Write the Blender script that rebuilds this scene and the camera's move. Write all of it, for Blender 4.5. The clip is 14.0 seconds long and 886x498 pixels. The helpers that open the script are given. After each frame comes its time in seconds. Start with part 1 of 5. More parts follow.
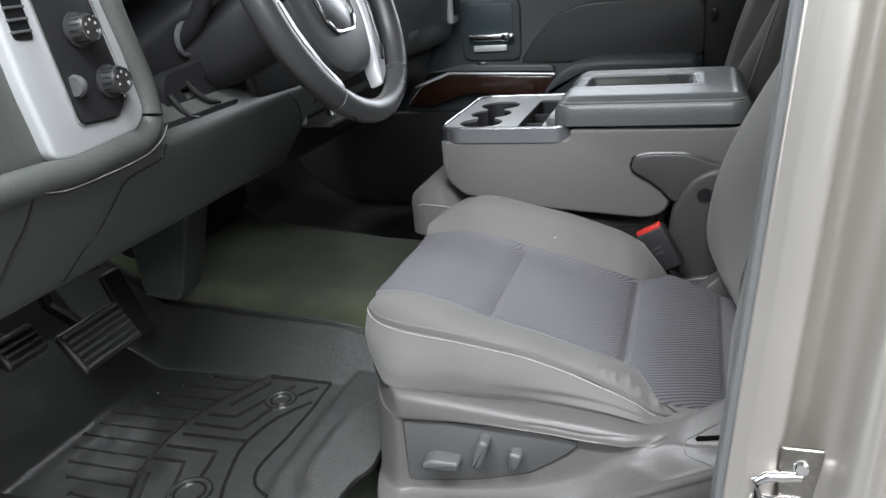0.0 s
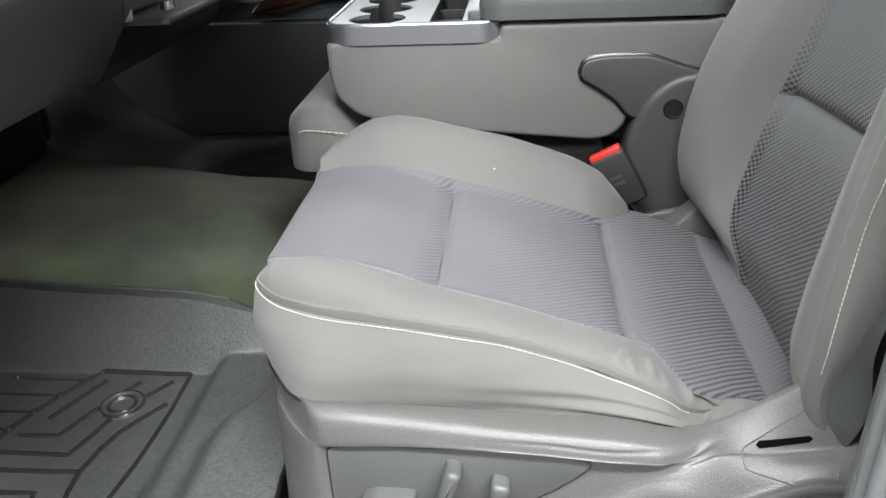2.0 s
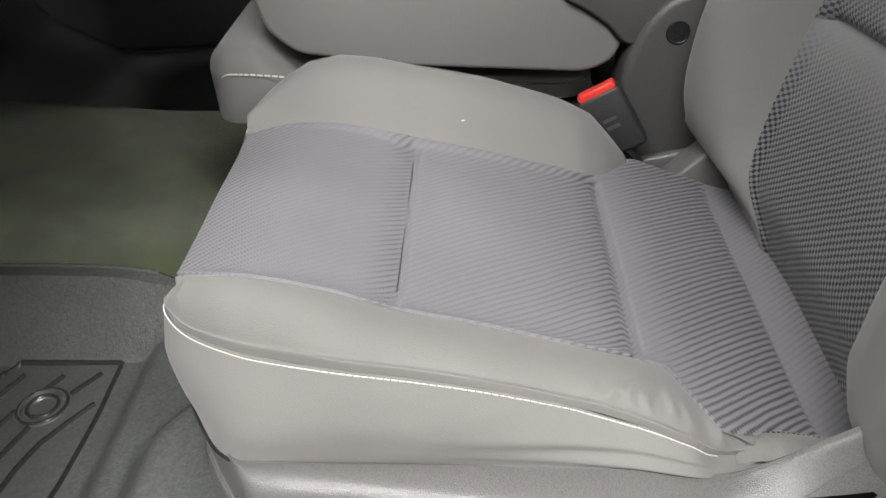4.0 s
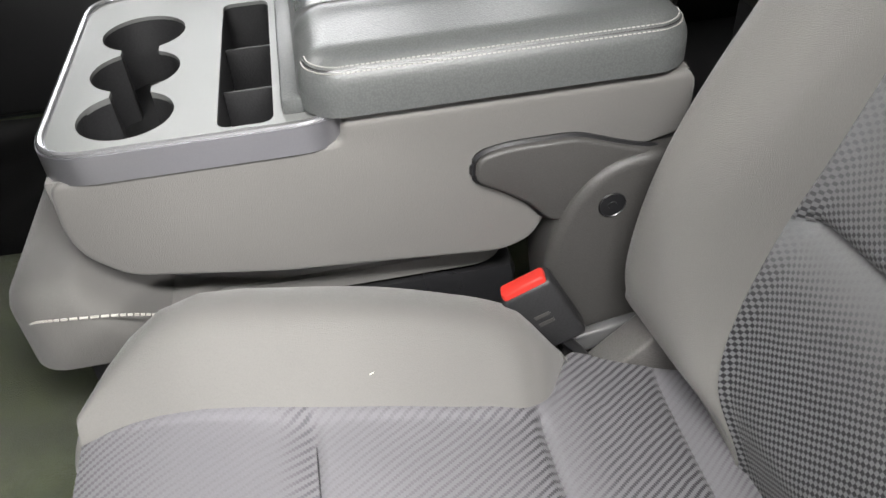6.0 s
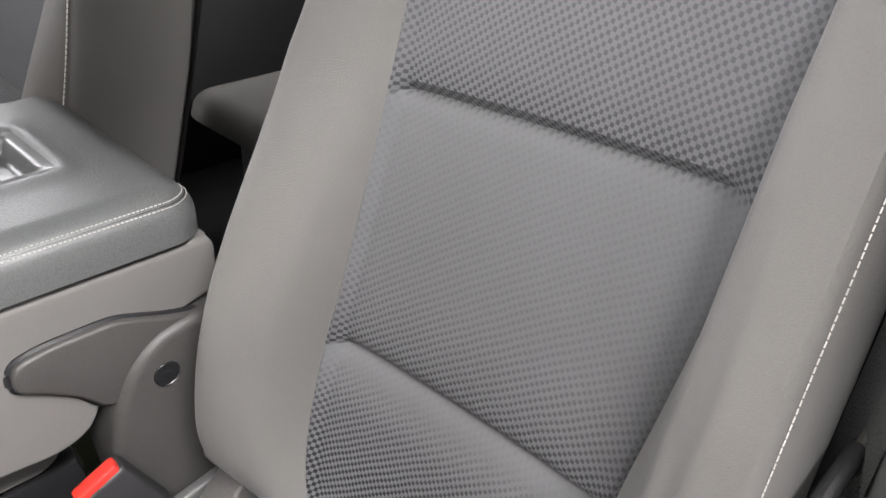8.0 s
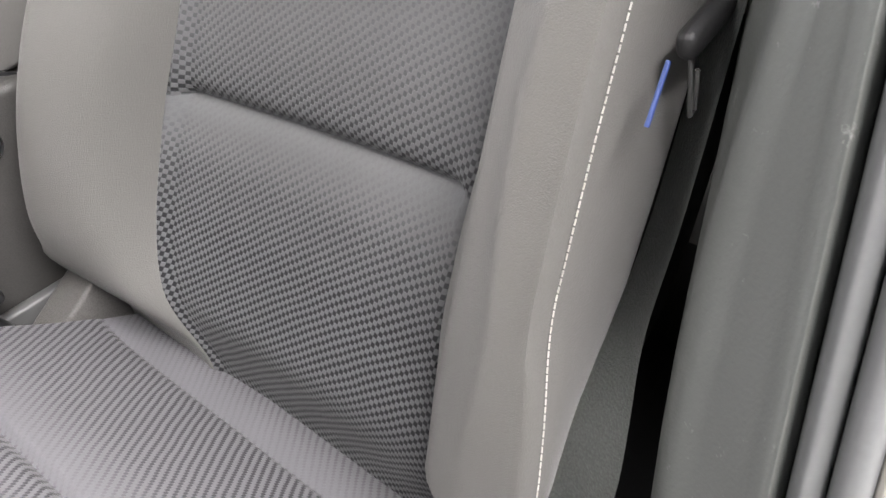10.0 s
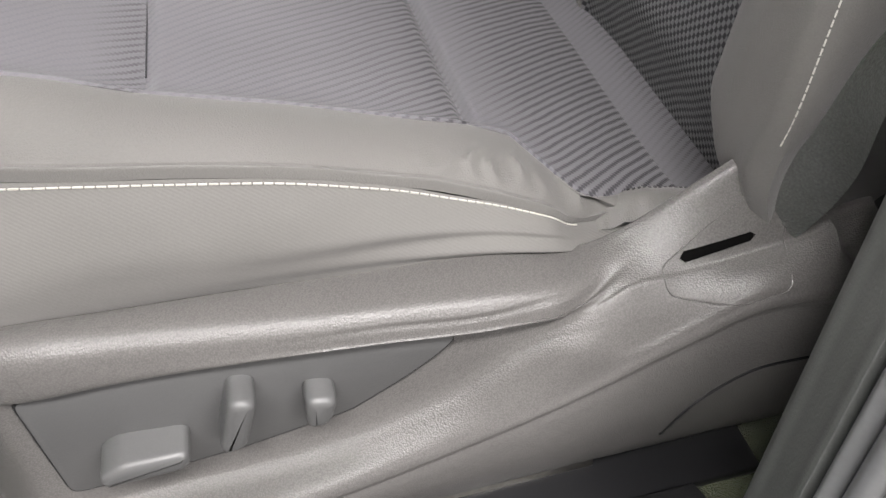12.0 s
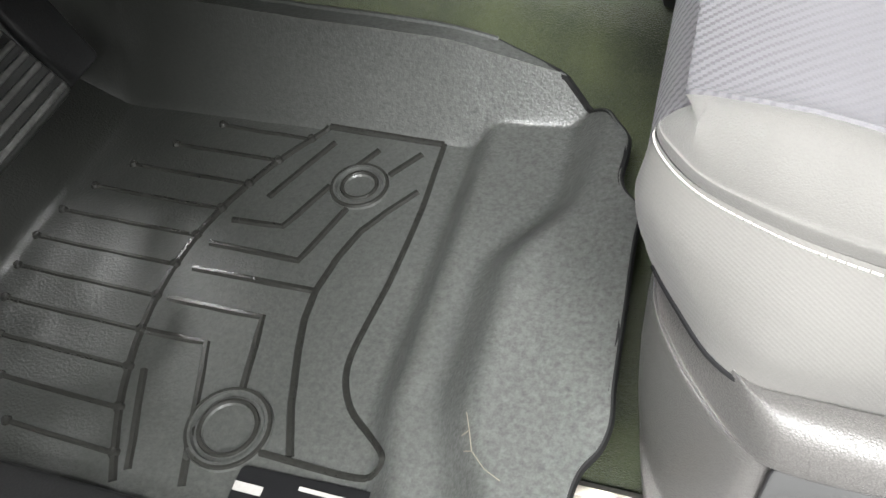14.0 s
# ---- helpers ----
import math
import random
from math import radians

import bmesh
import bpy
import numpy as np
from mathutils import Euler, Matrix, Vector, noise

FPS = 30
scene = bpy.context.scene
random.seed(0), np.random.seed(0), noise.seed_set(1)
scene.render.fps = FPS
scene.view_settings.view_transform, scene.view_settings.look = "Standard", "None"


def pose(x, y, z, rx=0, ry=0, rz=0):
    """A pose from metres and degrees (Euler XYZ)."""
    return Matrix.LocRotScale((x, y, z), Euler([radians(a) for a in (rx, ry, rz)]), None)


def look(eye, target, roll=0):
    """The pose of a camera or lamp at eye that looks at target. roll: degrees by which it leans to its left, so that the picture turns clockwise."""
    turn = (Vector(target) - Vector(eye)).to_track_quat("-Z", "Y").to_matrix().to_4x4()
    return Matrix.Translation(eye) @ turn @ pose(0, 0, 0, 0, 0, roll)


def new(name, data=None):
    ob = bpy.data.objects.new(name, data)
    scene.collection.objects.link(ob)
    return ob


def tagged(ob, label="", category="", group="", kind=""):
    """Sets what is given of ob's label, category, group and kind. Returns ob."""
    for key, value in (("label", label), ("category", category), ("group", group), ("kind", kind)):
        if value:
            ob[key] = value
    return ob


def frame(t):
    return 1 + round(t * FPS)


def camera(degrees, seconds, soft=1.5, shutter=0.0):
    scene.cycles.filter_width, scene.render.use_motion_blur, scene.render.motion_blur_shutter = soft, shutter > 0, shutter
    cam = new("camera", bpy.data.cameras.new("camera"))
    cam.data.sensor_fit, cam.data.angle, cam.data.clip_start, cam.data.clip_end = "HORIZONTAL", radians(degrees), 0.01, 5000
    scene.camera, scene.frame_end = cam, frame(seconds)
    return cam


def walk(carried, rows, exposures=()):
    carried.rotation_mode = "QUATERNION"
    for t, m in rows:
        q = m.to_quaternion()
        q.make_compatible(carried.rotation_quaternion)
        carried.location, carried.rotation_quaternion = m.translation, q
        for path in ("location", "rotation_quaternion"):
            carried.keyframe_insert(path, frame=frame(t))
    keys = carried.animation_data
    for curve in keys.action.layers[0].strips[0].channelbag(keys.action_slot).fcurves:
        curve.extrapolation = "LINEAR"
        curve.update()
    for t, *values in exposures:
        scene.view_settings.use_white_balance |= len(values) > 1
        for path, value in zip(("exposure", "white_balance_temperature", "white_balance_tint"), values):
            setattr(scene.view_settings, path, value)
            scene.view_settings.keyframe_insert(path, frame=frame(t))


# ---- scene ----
cam = camera(57.9, 14.0)
PATH = [
    (0, (0.2843, -1.1667, 1.5829), (-0.1918, 0.2565, 1.0281), -4.78),
    (0.5, (0.2085, -1.1204, 1.564), (-0.2145, 0.3149, 0.9975), -4.55),
    (1, (0.1671, -1.0634, 1.5433), (-0.1707, 0.391, 0.9684), -3.86),
    (1.5, (0.1236, -0.9483, 1.5068), (-0.11, 0.5119, 0.896), -3.02),
    (2, (0.0818, -0.854, 1.4705), (-0.0639, 0.5774, 0.7706), -2.67),
    (2.2, (0.0746, -0.8281, 1.4547), (-0.0383, 0.5742, 0.6925), -2.35),
    (4.3, (0.0831, -0.5861, 1.4752), (-0.0109, 0.7162, 0.5503), -4.76),
    (4.5, (0.0874, -0.5419, 1.4699), (0.0019, 0.7465, 0.5251), -4.86),
    (5, (0.0746, -0.4396, 1.4871), (0.019, 0.8308, 0.516), -4.69),
    (5.5, (0.0569, -0.3517, 1.5523), (0.0907, 0.8953, 0.5504), -4.58),
    (6, (0.0538, -0.3063, 1.6019), (0.2311, 0.9142, 0.5826), -3.99),
    (6.5, (0.0538, -0.2885, 1.6375), (0.4869, 0.8942, 0.6507), -1.13),
    (7, (0.0485, -0.3006, 1.676), (0.7749, 0.8141, 0.7873), 1.26),
    (7.2, (0.051, -0.3083, 1.6886), (0.8615, 0.7651, 0.822), 2.28),
    (9.3, (0.0622, -0.3903, 1.5104), (1.1305, 0.4704, 0.687), 1.27),
    (9.5, (0.0667, -0.3978, 1.4858), (1.1406, 0.446, 0.6523), 1.61),
    (10, (0.0716, -0.4143, 1.4421), (1.1268, 0.4348, 0.5903), 2.44),
    (10.5, (0.1103, -0.4794, 1.3882), (0.9023, 0.5726, 0.4792), 0.19),
    (11, (0.1086, -0.5406, 1.3445), (0.6778, 0.5806, 0.3551), 0.99),
    (11.5, (0.0985, -0.5692, 1.3355), (0.4678, 0.5672, 0.2714), -1.1),
    (12, (0.0739, -0.5662, 1.339), (0.3413, 0.5369, 0.2113), -0.95),
    (12.5, (0.0318, -0.5567, 1.3533), (0.2097, 0.5261, 0.1888), -0.54),
    (13, (-0.0375, -0.5343, 1.3594), (-0.024, 0.5345, 0.1689), -2.98),
    (13.5, (-0.1308, -0.5047, 1.3779), (-0.3407, 0.5101, 0.1587), -6.01),
    (14, (-0.1769, -0.4693, 1.3887), (-0.5874, 0.4633, 0.1551), -9.44),
]
K = 0.91  # true size of one plan unit in metres
EXPOSURES = [(0.0, -0.46, 6350, 11), (0.6, -0.06, 6380, 10), (1.0, 0.04, 6400, 9), (1.5, 0.08, 6400, 8), (2.2, 0.12, 6600, 9), (4.4, -0.12, 6850, 12), (5.0, 0.08, 6850, 12), (6.0, 0.38, 6850, 12), (7.0, 0.44, 6800, 14), (9.5, 0.72, 6850, 16), (10.2, 0.64, 6850, 15), (11.0, 0.18, 6900, 15), (12.5, -0.26, 6900, 14), (13.2, -0.2, 6800, 12), (14.0, 0.62, 6700, 10)]
walk(cam, [(t, look(Vector(eye) * K, Vector(target) * K, roll)) for t, eye, target, roll in PATH], EXPOSURES)

# ---- world and light ----
world = bpy.data.worlds.new("world")
scene.world = world
world.use_nodes = True
world.node_tree.nodes["Background"].inputs[0].default_value = (0.9, 0.95, 1.0, 1)
world.node_tree.nodes["Background"].inputs[1].default_value = 0.02


def area_lamp(name, m, sx, sy, watts, colour=(0.97, 1.0, 1.02)):
    d = bpy.data.lights.new(name, "AREA")
    d.shape, d.size, d.size_y, d.energy, d.color = "RECTANGLE", sx, sy, watts, colour
    ob = new(name, d)
    ob.matrix_world = m
    return ob


# ceiling lamps: a long row outside the open door, and three unseen fills added
LAMPS = [(0.1, -1.65, 3.55, 2.6, 275), (1.0, -4.0, 3.5, 1.3, 90), (2.2, -3.6, 3.5, 1.3, 200), (-2.6, 1.6, 3.5, 1.3, 70)]
for lx, ly, lz, length, lw in LAMPS:
    area_lamp("unseen_lamp", pose(lx * K, ly * K, lz * K), length, 0.35, lw)

# unseen fill panels, added beyond the far window and ahead of the windscreen
area_lamp("unseen_fill_panel", pose(0.3 * K, 5.6 * K, 2.5 * K, -90, 0, 0), 4.0, 2.4, 290, (0.95, 1.0, 1.05))
area_lamp("unseen_fill_panel", pose(-5.6 * K, -0.1 * K, 2.5 * K, 0, -90, 0), 2.4, 4.0, 480, (0.95, 1.0, 1.05))


# ---- materials ----
def mat(name, base, rough=0.5, metal=0.0, var=0.15, fine=300.0, coarse=6.0, bump=0.2, bump_d=0.001, sheen=0.0, coat=0.0, rvar=0.08, voronoi=False, dust=None, twill=0.0, grain=0.15, dirt_and_shade=None):
    m = bpy.data.materials.new(name)
    m.use_nodes = True
    nt = m.node_tree
    b = nt.nodes["Principled BSDF"]
    b.inputs["Roughness"].default_value, b.inputs["Metallic"].default_value = rough, metal
    b.inputs["Sheen Weight"].default_value, b.inputs["Coat Weight"].default_value = sheen, coat
    tc = nt.nodes.new("ShaderNodeTexCoord")

    def noise_tex(scale, detail=4):
        n = nt.nodes.new("ShaderNodeTexNoise")
        n.inputs["Scale"].default_value, n.inputs["Detail"].default_value = scale, detail
        nt.links.new(tc.outputs["Object"], n.inputs["Vector"])
        return n
    a, c = noise_tex(coarse), noise_tex(fine, 2)
    mix = nt.nodes.new("ShaderNodeMath")
    mix.operation = "ADD"
    nt.links.new(a.outputs["Fac"], mix.inputs[0])
    nt.links.new(c.outputs["Fac"], mix.inputs[1])
    ramp = nt.nodes.new("ShaderNodeMapRange")
    ramp.inputs["From Min"].default_value, ramp.inputs["From Max"].default_value = 0.6, 1.4
    ramp.inputs["To Min"].default_value, ramp.inputs["To Max"].default_value = 1 - var, 1 + var
    nt.links.new(mix.outputs[0], ramp.inputs["Value"])
    col = nt.nodes.new("ShaderNodeVectorMath")
    col.operation = "SCALE"
    col.inputs[0].default_value = base
    nt.links.new(ramp.outputs["Result"], col.inputs["Scale"])
    nt.links.new(col.outputs["Vector"], b.inputs["Base Color"])
    if dust:
        # a second colour in soft patches with fine specks
        big, small = noise_tex(dust[1], 6), noise_tex(600, 3)
        both = nt.nodes.new("ShaderNodeMath")
        both.operation = "MULTIPLY_ADD"
        both.inputs[1].default_value = 0.42
        nt.links.new(small.outputs["Fac"], both.inputs[0])
        nt.links.new(big.outputs["Fac"], both.inputs[2])
        amt = nt.nodes.new("ShaderNodeMapRange")
        amt.inputs["From Min"].default_value, amt.inputs["From Max"].default_value = dust[2:] or (0.45, 1.05)
        nt.links.new(both.outputs[0], amt.inputs["Value"])
        dm = nt.nodes.new("ShaderNodeMix")
        dm.data_type = "RGBA"
        nt.links.new(amt.outputs[0], dm.inputs["Factor"])
        if dirt_and_shade:
            # boots leave most dirt behind the heel pad; the fade also paints footwell shade
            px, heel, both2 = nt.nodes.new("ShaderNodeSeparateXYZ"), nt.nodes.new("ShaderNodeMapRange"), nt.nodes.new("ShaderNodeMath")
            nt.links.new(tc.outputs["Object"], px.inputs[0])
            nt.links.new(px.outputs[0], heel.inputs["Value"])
            heel.inputs["From Min"].default_value, heel.inputs["From Max"].default_value = dirt_and_shade[0] * K, dirt_and_shade[1] * K
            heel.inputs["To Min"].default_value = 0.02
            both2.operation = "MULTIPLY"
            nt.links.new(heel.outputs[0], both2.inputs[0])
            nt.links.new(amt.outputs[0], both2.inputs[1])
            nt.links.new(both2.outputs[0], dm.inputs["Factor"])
        nt.links.new(col.outputs["Vector"], dm.inputs["A"])
        dm.inputs["B"].default_value = (*dust[0], 1)
        nt.links.new(dm.outputs["Result"], b.inputs["Base Color"])
    rr = nt.nodes.new("ShaderNodeMapRange")
    rr.inputs["To Min"].default_value, rr.inputs["To Max"].default_value = max(0.02, rough - rvar), min(1, rough + rvar)
    nt.links.new(a.outputs["Fac"], rr.inputs["Value"])
    nt.links.new(rr.outputs["Result"], b.inputs["Roughness"])
    if bump:
        bp = nt.nodes.new("ShaderNodeBump")
        bp.inputs["Strength"].default_value, bp.inputs["Distance"].default_value = bump, bump_d
        src = c
        out = "Fac"
        if voronoi:
            src = nt.nodes.new("ShaderNodeTexVoronoi")
            src.inputs["Scale"].default_value = fine
            nt.links.new(tc.outputs["Object"], src.inputs["Vector"])
            out = "Distance"
            pit = nt.nodes.new("ShaderNodeMapRange")
            pit.inputs["From Max"].default_value = 0.75
            pit.inputs["To Min"].default_value, pit.inputs["To Max"].default_value = 1 + grain, 1 - grain
            nt.links.new(src.outputs[out], pit.inputs["Value"])
            tone = nt.nodes.new("ShaderNodeMath")
            tone.operation = "MULTIPLY"
            nt.links.new(ramp.outputs["Result"], tone.inputs[0])
            nt.links.new(pit.outputs["Result"], tone.inputs[1])
            nt.links.new(tone.outputs[0], col.inputs["Scale"])
        nt.links.new(src.outputs[out], bp.inputs["Height"])
        if twill:
            # slanted weave lines
            wv = nt.nodes.new("ShaderNodeTexWave")
            wv.bands_direction = "DIAGONAL"
            wv.inputs["Scale"].default_value = 0.31416 / twill / 1.732
            wv.inputs["Distortion"].default_value = 1.2
            wv.inputs["Detail Scale"].default_value = 0.3
            nt.links.new(tc.outputs["Object"], wv.inputs["Vector"])
            add = nt.nodes.new("ShaderNodeMath")
            add.operation = "MULTIPLY_ADD"
            add.inputs[1].default_value = 0.6
            nt.links.new(wv.outputs["Fac"], add.inputs[0])
            nt.links.new(src.outputs[out], add.inputs[2])
            nt.links.new(add.outputs[0], bp.inputs["Height"])
        nt.links.new(bp.outputs["Normal"], b.inputs["Normal"])
    return m


def cloth(name, base, dark, axes, turn, rows, cols, along, stretch, tilt=0.0, fill=0.2, mixture=(0.5, 0.5), edge=(0.0, 0.6)):
    """Woven seat cloth: slanted rows of short dark dashes that open where the cover is slack and close where it is stretched.
    along: the axis of the stretch; stretch: (place, openness) pairs."""
    m = mat(name, base, rough=0.9, var=0.12, fine=900, coarse=9, bump=0, sheen=0.08)
    nt = m.node_tree
    b = nt.nodes["Principled BSDF"]
    tc = nt.nodes.new("ShaderNodeTexCoord")
    sep = nt.nodes.new("ShaderNodeSeparateXYZ")
    nt.links.new(tc.outputs["Object"], sep.inputs[0])
    comb = nt.nodes.new("ShaderNodeCombineXYZ")
    for k, a in enumerate(axes):
        nt.links.new(sep.outputs[a], comb.inputs[k])
    rot = nt.nodes.new("ShaderNodeVectorRotate")
    rot.rotation_type = "Z_AXIS"
    rot.inputs["Angle"].default_value = radians(turn)
    nt.links.new(comb.outputs[0], rot.inputs["Vector"])
    uv = nt.nodes.new("ShaderNodeSeparateXYZ")
    nt.links.new(rot.outputs[0], uv.inputs[0])

    def calc(op, a, c=0.0):
        n = nt.nodes.new("ShaderNodeMath")
        n.operation = op
        for k, q in enumerate((a, c)):
            if isinstance(q, (int, float)):
                n.inputs[k].default_value = q
            else:
                nt.links.new(q, n.inputs[k])
        return n.outputs[0]

    warp = nt.nodes.new("ShaderNodeTexNoise")
    warp.inputs["Scale"].default_value = 30
    nt.links.new(tc.outputs["Object"], warp.inputs["Vector"])
    rows_v = calc("ADD", calc("DIVIDE", uv.outputs[1], rows), calc("MULTIPLY", warp.outputs["Fac"], 0.5))
    cols_u = calc("ADD", calc("DIVIDE", uv.outputs[0], cols), calc("MULTIPLY", warp.outputs["Fac"], 0.4))
    # woven lattice: slanted rows cut into dashes
    check = calc("ADD", calc("MULTIPLY", calc("COSINE", calc("MULTIPLY", rows_v, 2 * math.pi)), mixture[0]), calc("MULTIPLY", calc("COSINE", calc("MULTIPLY", cols_u, 2 * math.pi)), mixture[1]))
    lo, hi = stretch[0][0] * K, stretch[-1][0] * K
    pos = nt.nodes.new("ShaderNodeMapRange")
    pos.inputs["From Min"].default_value, pos.inputs["From Max"].default_value = lo, hi
    nt.links.new(calc("ADD", sep.outputs[along], calc("MULTIPLY", sep.outputs[1], tilt)), pos.inputs["Value"])
    amount = nt.nodes.new("ShaderNodeValToRGB")
    els = amount.color_ramp.elements
    while len(els) < len(stretch):
        els.new(0.5)
    for el, (p, q) in zip(els, stretch):
        el.position = (p * K - lo) / (hi - lo)
        el.color = (q, q, q, 1)
    nt.links.new(pos.outputs[0], amount.inputs["Fac"])
    cell = nt.nodes.new("ShaderNodeMapRange")
    cell.interpolation_type = "SMOOTHSTEP"
    cell.inputs["From Min"].default_value, cell.inputs["From Max"].default_value = edge
    nt.links.new(calc("ADD", check, calc("MULTIPLY", amount.outputs[0], fill)), cell.inputs["Value"])
    dash = calc("MULTIPLY", cell.outputs[0], amount.outputs[0])
    ink = nt.nodes.new("ShaderNodeMix")
    ink.data_type = "RGBA"
    old = b.inputs["Base Color"].links[0].from_socket
    nt.links.new(dash, ink.inputs["Factor"])
    nt.links.new(old, ink.inputs["A"])
    ink.inputs["B"].default_value = (*dark, 1)
    nt.links.new(ink.outputs["Result"], b.inputs["Base Color"])
    bp = nt.nodes.new("ShaderNodeBump")
    bp.invert = True
    bp.inputs["Strength"].default_value, bp.inputs["Distance"].default_value = 0.5, 0.0016
    nt.links.new(dash, bp.inputs["Height"])
    nt.links.new(bp.outputs["Normal"], b.inputs["Normal"])
    return m


M_SEAT = mat("grey_seat_cloth", (0.108, 0.104, 0.099), 0.75, var=0.1, fine=1100, coarse=5, bump=0.45, bump_d=0.0009, sheen=0.15, dust=((0.128, 0.123, 0.116), 7.0))
CUSH_OPEN = [(-0.21, 0.9), (-0.165, 0.45), (-0.1, 0.1), (-0.03, 0.1), (-0.005, 0.6), (0.003, 0.12), (0.05, 0.24), (0.12, 0.38), (0.165, 0.55), (0.19, 0.95), (0.198, 0.05), (0.215, 0.25), (0.245, 0.75), (0.33, 1.0), (0.3365, 0.08), (0.355, 0.2), (0.4, 1.0)]
BACK_OPEN = [(0.95, 1.0), (1.1, 1.0), (1.15, 0.75), (1.185, 0.08), (1.199, 0.05), (1.204, 1.0), (1.235, 0.55), (1.29, 0.22), (1.38, 0.1), (1.428, 0.08), (1.436, 0.8), (1.47, 0.45), (1.7, 0.3)]
M_SKIRT = mat("twill_seat_cloth", (0.108, 0.104, 0.099), 0.8, var=0.1, fine=900, coarse=6, bump=0.16, bump_d=0.0006, sheen=0.12, twill=0.0009, dust=((0.126, 0.121, 0.114), 9.0))
M_CUSH = cloth("cushion_cloth", (0.121, 0.117, 0.126), (0.017, 0.016, 0.02), (0, 1, 2), -39, 0.0055, 0.0027, 0, CUSH_OPEN, 0.0, 0.28, (0.68, 0.32), (-0.12, 0.85))
M_BACK = cloth("backrest_cloth", (0.102, 0.103, 0.107), (0.008, 0.008, 0.01), (1, 2, 0), 37, 0.0052, 0.0046, 2, BACK_OPEN, 0.06, 0.32, (0.52, 0.48), (0.0, 0.6))
M_STITCH = mat("white_thread", (0.46, 0.445, 0.41), 0.7, var=0.1, bump=0)
M_THREAD = mat("grey_thread", (0.36, 0.35, 0.33), 0.7, var=0.1, bump=0)
M_PLAS = mat("grained_grey_plastic", (0.112, 0.107, 0.103), 0.37, var=0.06, fine=950, coarse=8, bump=0.3, bump_d=0.0008, voronoi=True, grain=0.22)
M_SMOOTH = mat("smooth_grey_plastic", (0.085, 0.085, 0.085), 0.4, var=0.06, fine=800, bump=0.08)
M_DARK = mat("dark_plastic", (0.018, 0.018, 0.019), 0.5, var=0.12, fine=500, bump=0.15, voronoi=True)
M_DASH = mat("soft_dash_plastic", (0.085, 0.09, 0.084), 0.5, var=0.1, fine=600, bump=0.2, voronoi=True)
M_RUBBER = mat("black_mat_rubber", (0.017, 0.018, 0.016), 0.34, var=0.2, fine=420, coarse=9, bump=0.55, bump_d=0.001, dust=((0.182, 0.187, 0.18), 240.0, 0.22, 1.35), rvar=0.08, dirt_and_shade=(-0.8, -0.25))
M_CARPET = mat("olive_carpet", (0.034, 0.045, 0.019), 0.95, var=0.6, fine=850, coarse=11, bump=1.0, bump_d=0.004, sheen=0.2, dust=((0.088, 0.106, 0.04), 13.0, 0.55, 0.95))
M_SILVER = mat("silver_trim_paint", (0.6, 0.61, 0.62), 0.36, 0.35, var=0.04, fine=1500, bump=0.03)
M_CHROME = mat("chrome", (0.8, 0.8, 0.8), 0.12, 1.0, var=0.03, bump=0)
M_STEEL = mat("zinc_steel", (0.36, 0.345, 0.315), 0.3, 1.0, var=0.2, fine=200, bump=0.1)
M_WOOD = mat("dark_burl_trim", (0.032, 0.014, 0.009), 0.25, var=0.5, fine=60, coarse=10, bump=0, coat=0.8)
M_BODY = mat("beige_metallic_paint", (0.5, 0.475, 0.44), 0.34, 0.75, var=0.03, fine=2000, bump=0.02, coat=0.3)
M_SEAL = mat("rubber_seal", (0.115, 0.117, 0.118), 0.36, var=0.08, fine=300, bump=0.05)
M_RED = mat("red_plastic", (0.5, 0.028, 0.02), 0.4, var=0.05, bump=0)
M_BELT = mat("belt_webbing", (0.15, 0.157, 0.15), 0.38, var=0.35, fine=700, bump=0.7, bump_d=0.0012)
M_LEATHER = mat("black_leather", (0.035, 0.035, 0.035), 0.38, var=0.1, fine=500, bump=0.3, bump_d=0.0006, voronoi=True)
M_VINYL = mat("grey_vinyl", (0.088, 0.092, 0.091), 0.34, var=0.06, fine=600, bump=0.25, bump_d=0.0006, voronoi=True)
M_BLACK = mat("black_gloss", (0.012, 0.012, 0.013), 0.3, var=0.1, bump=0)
M_CONC = mat("concrete_floor", (0.16, 0.155, 0.15), 0.7, var=0.2, fine=60, coarse=2, bump=0.2)
M_WALL = mat("grey_wall", (0.22, 0.22, 0.215), 0.8, var=0.04, fine=40, coarse=1.5, bump=0.1)
M_HEAD = mat("headliner", (0.55, 0.54, 0.51), 0.9, var=0.06, bump=0.2)
M_BAND = mat("dark_silver_band", (0.36, 0.36, 0.38), 0.3, 0.85, var=0.05, fine=900, bump=0.03)
M_TRIM = mat("pillar_plastic", (0.118, 0.123, 0.117), 0.42, var=0.06, fine=500, coarse=12, bump=0.2, dust=((0.25, 0.255, 0.245), 90.0, 0.9, 1.02))
M_WORN = mat("worn_rubber", (0.11, 0.11, 0.105), 0.5, var=0.5, fine=250, coarse=40, bump=0.3)
M_GREEN = mat("grey_dash_skin", (0.07, 0.078, 0.074), 0.45, var=0.06, fine=600, bump=0.2, voronoi=True)
M_DOOR = mat("door_skin", (0.05, 0.058, 0.063), 0.45, var=0.08, fine=600, bump=0.2, voronoi=True)
M_BLUEGREY = mat("handle_recess_plastic", (0.035, 0.05, 0.06), 0.4, var=0.05, bump=0)
M_WHITE = mat("off_white_plastic", (0.6, 0.58, 0.5), 0.5, bump=0)
M_YELLOW = mat("yellow_plastic", (0.42, 0.26, 0.06), 0.5, bump=0)
M_STRAW = mat("dry_straw", (0.26, 0.24, 0.19), 0.8, bump=0)
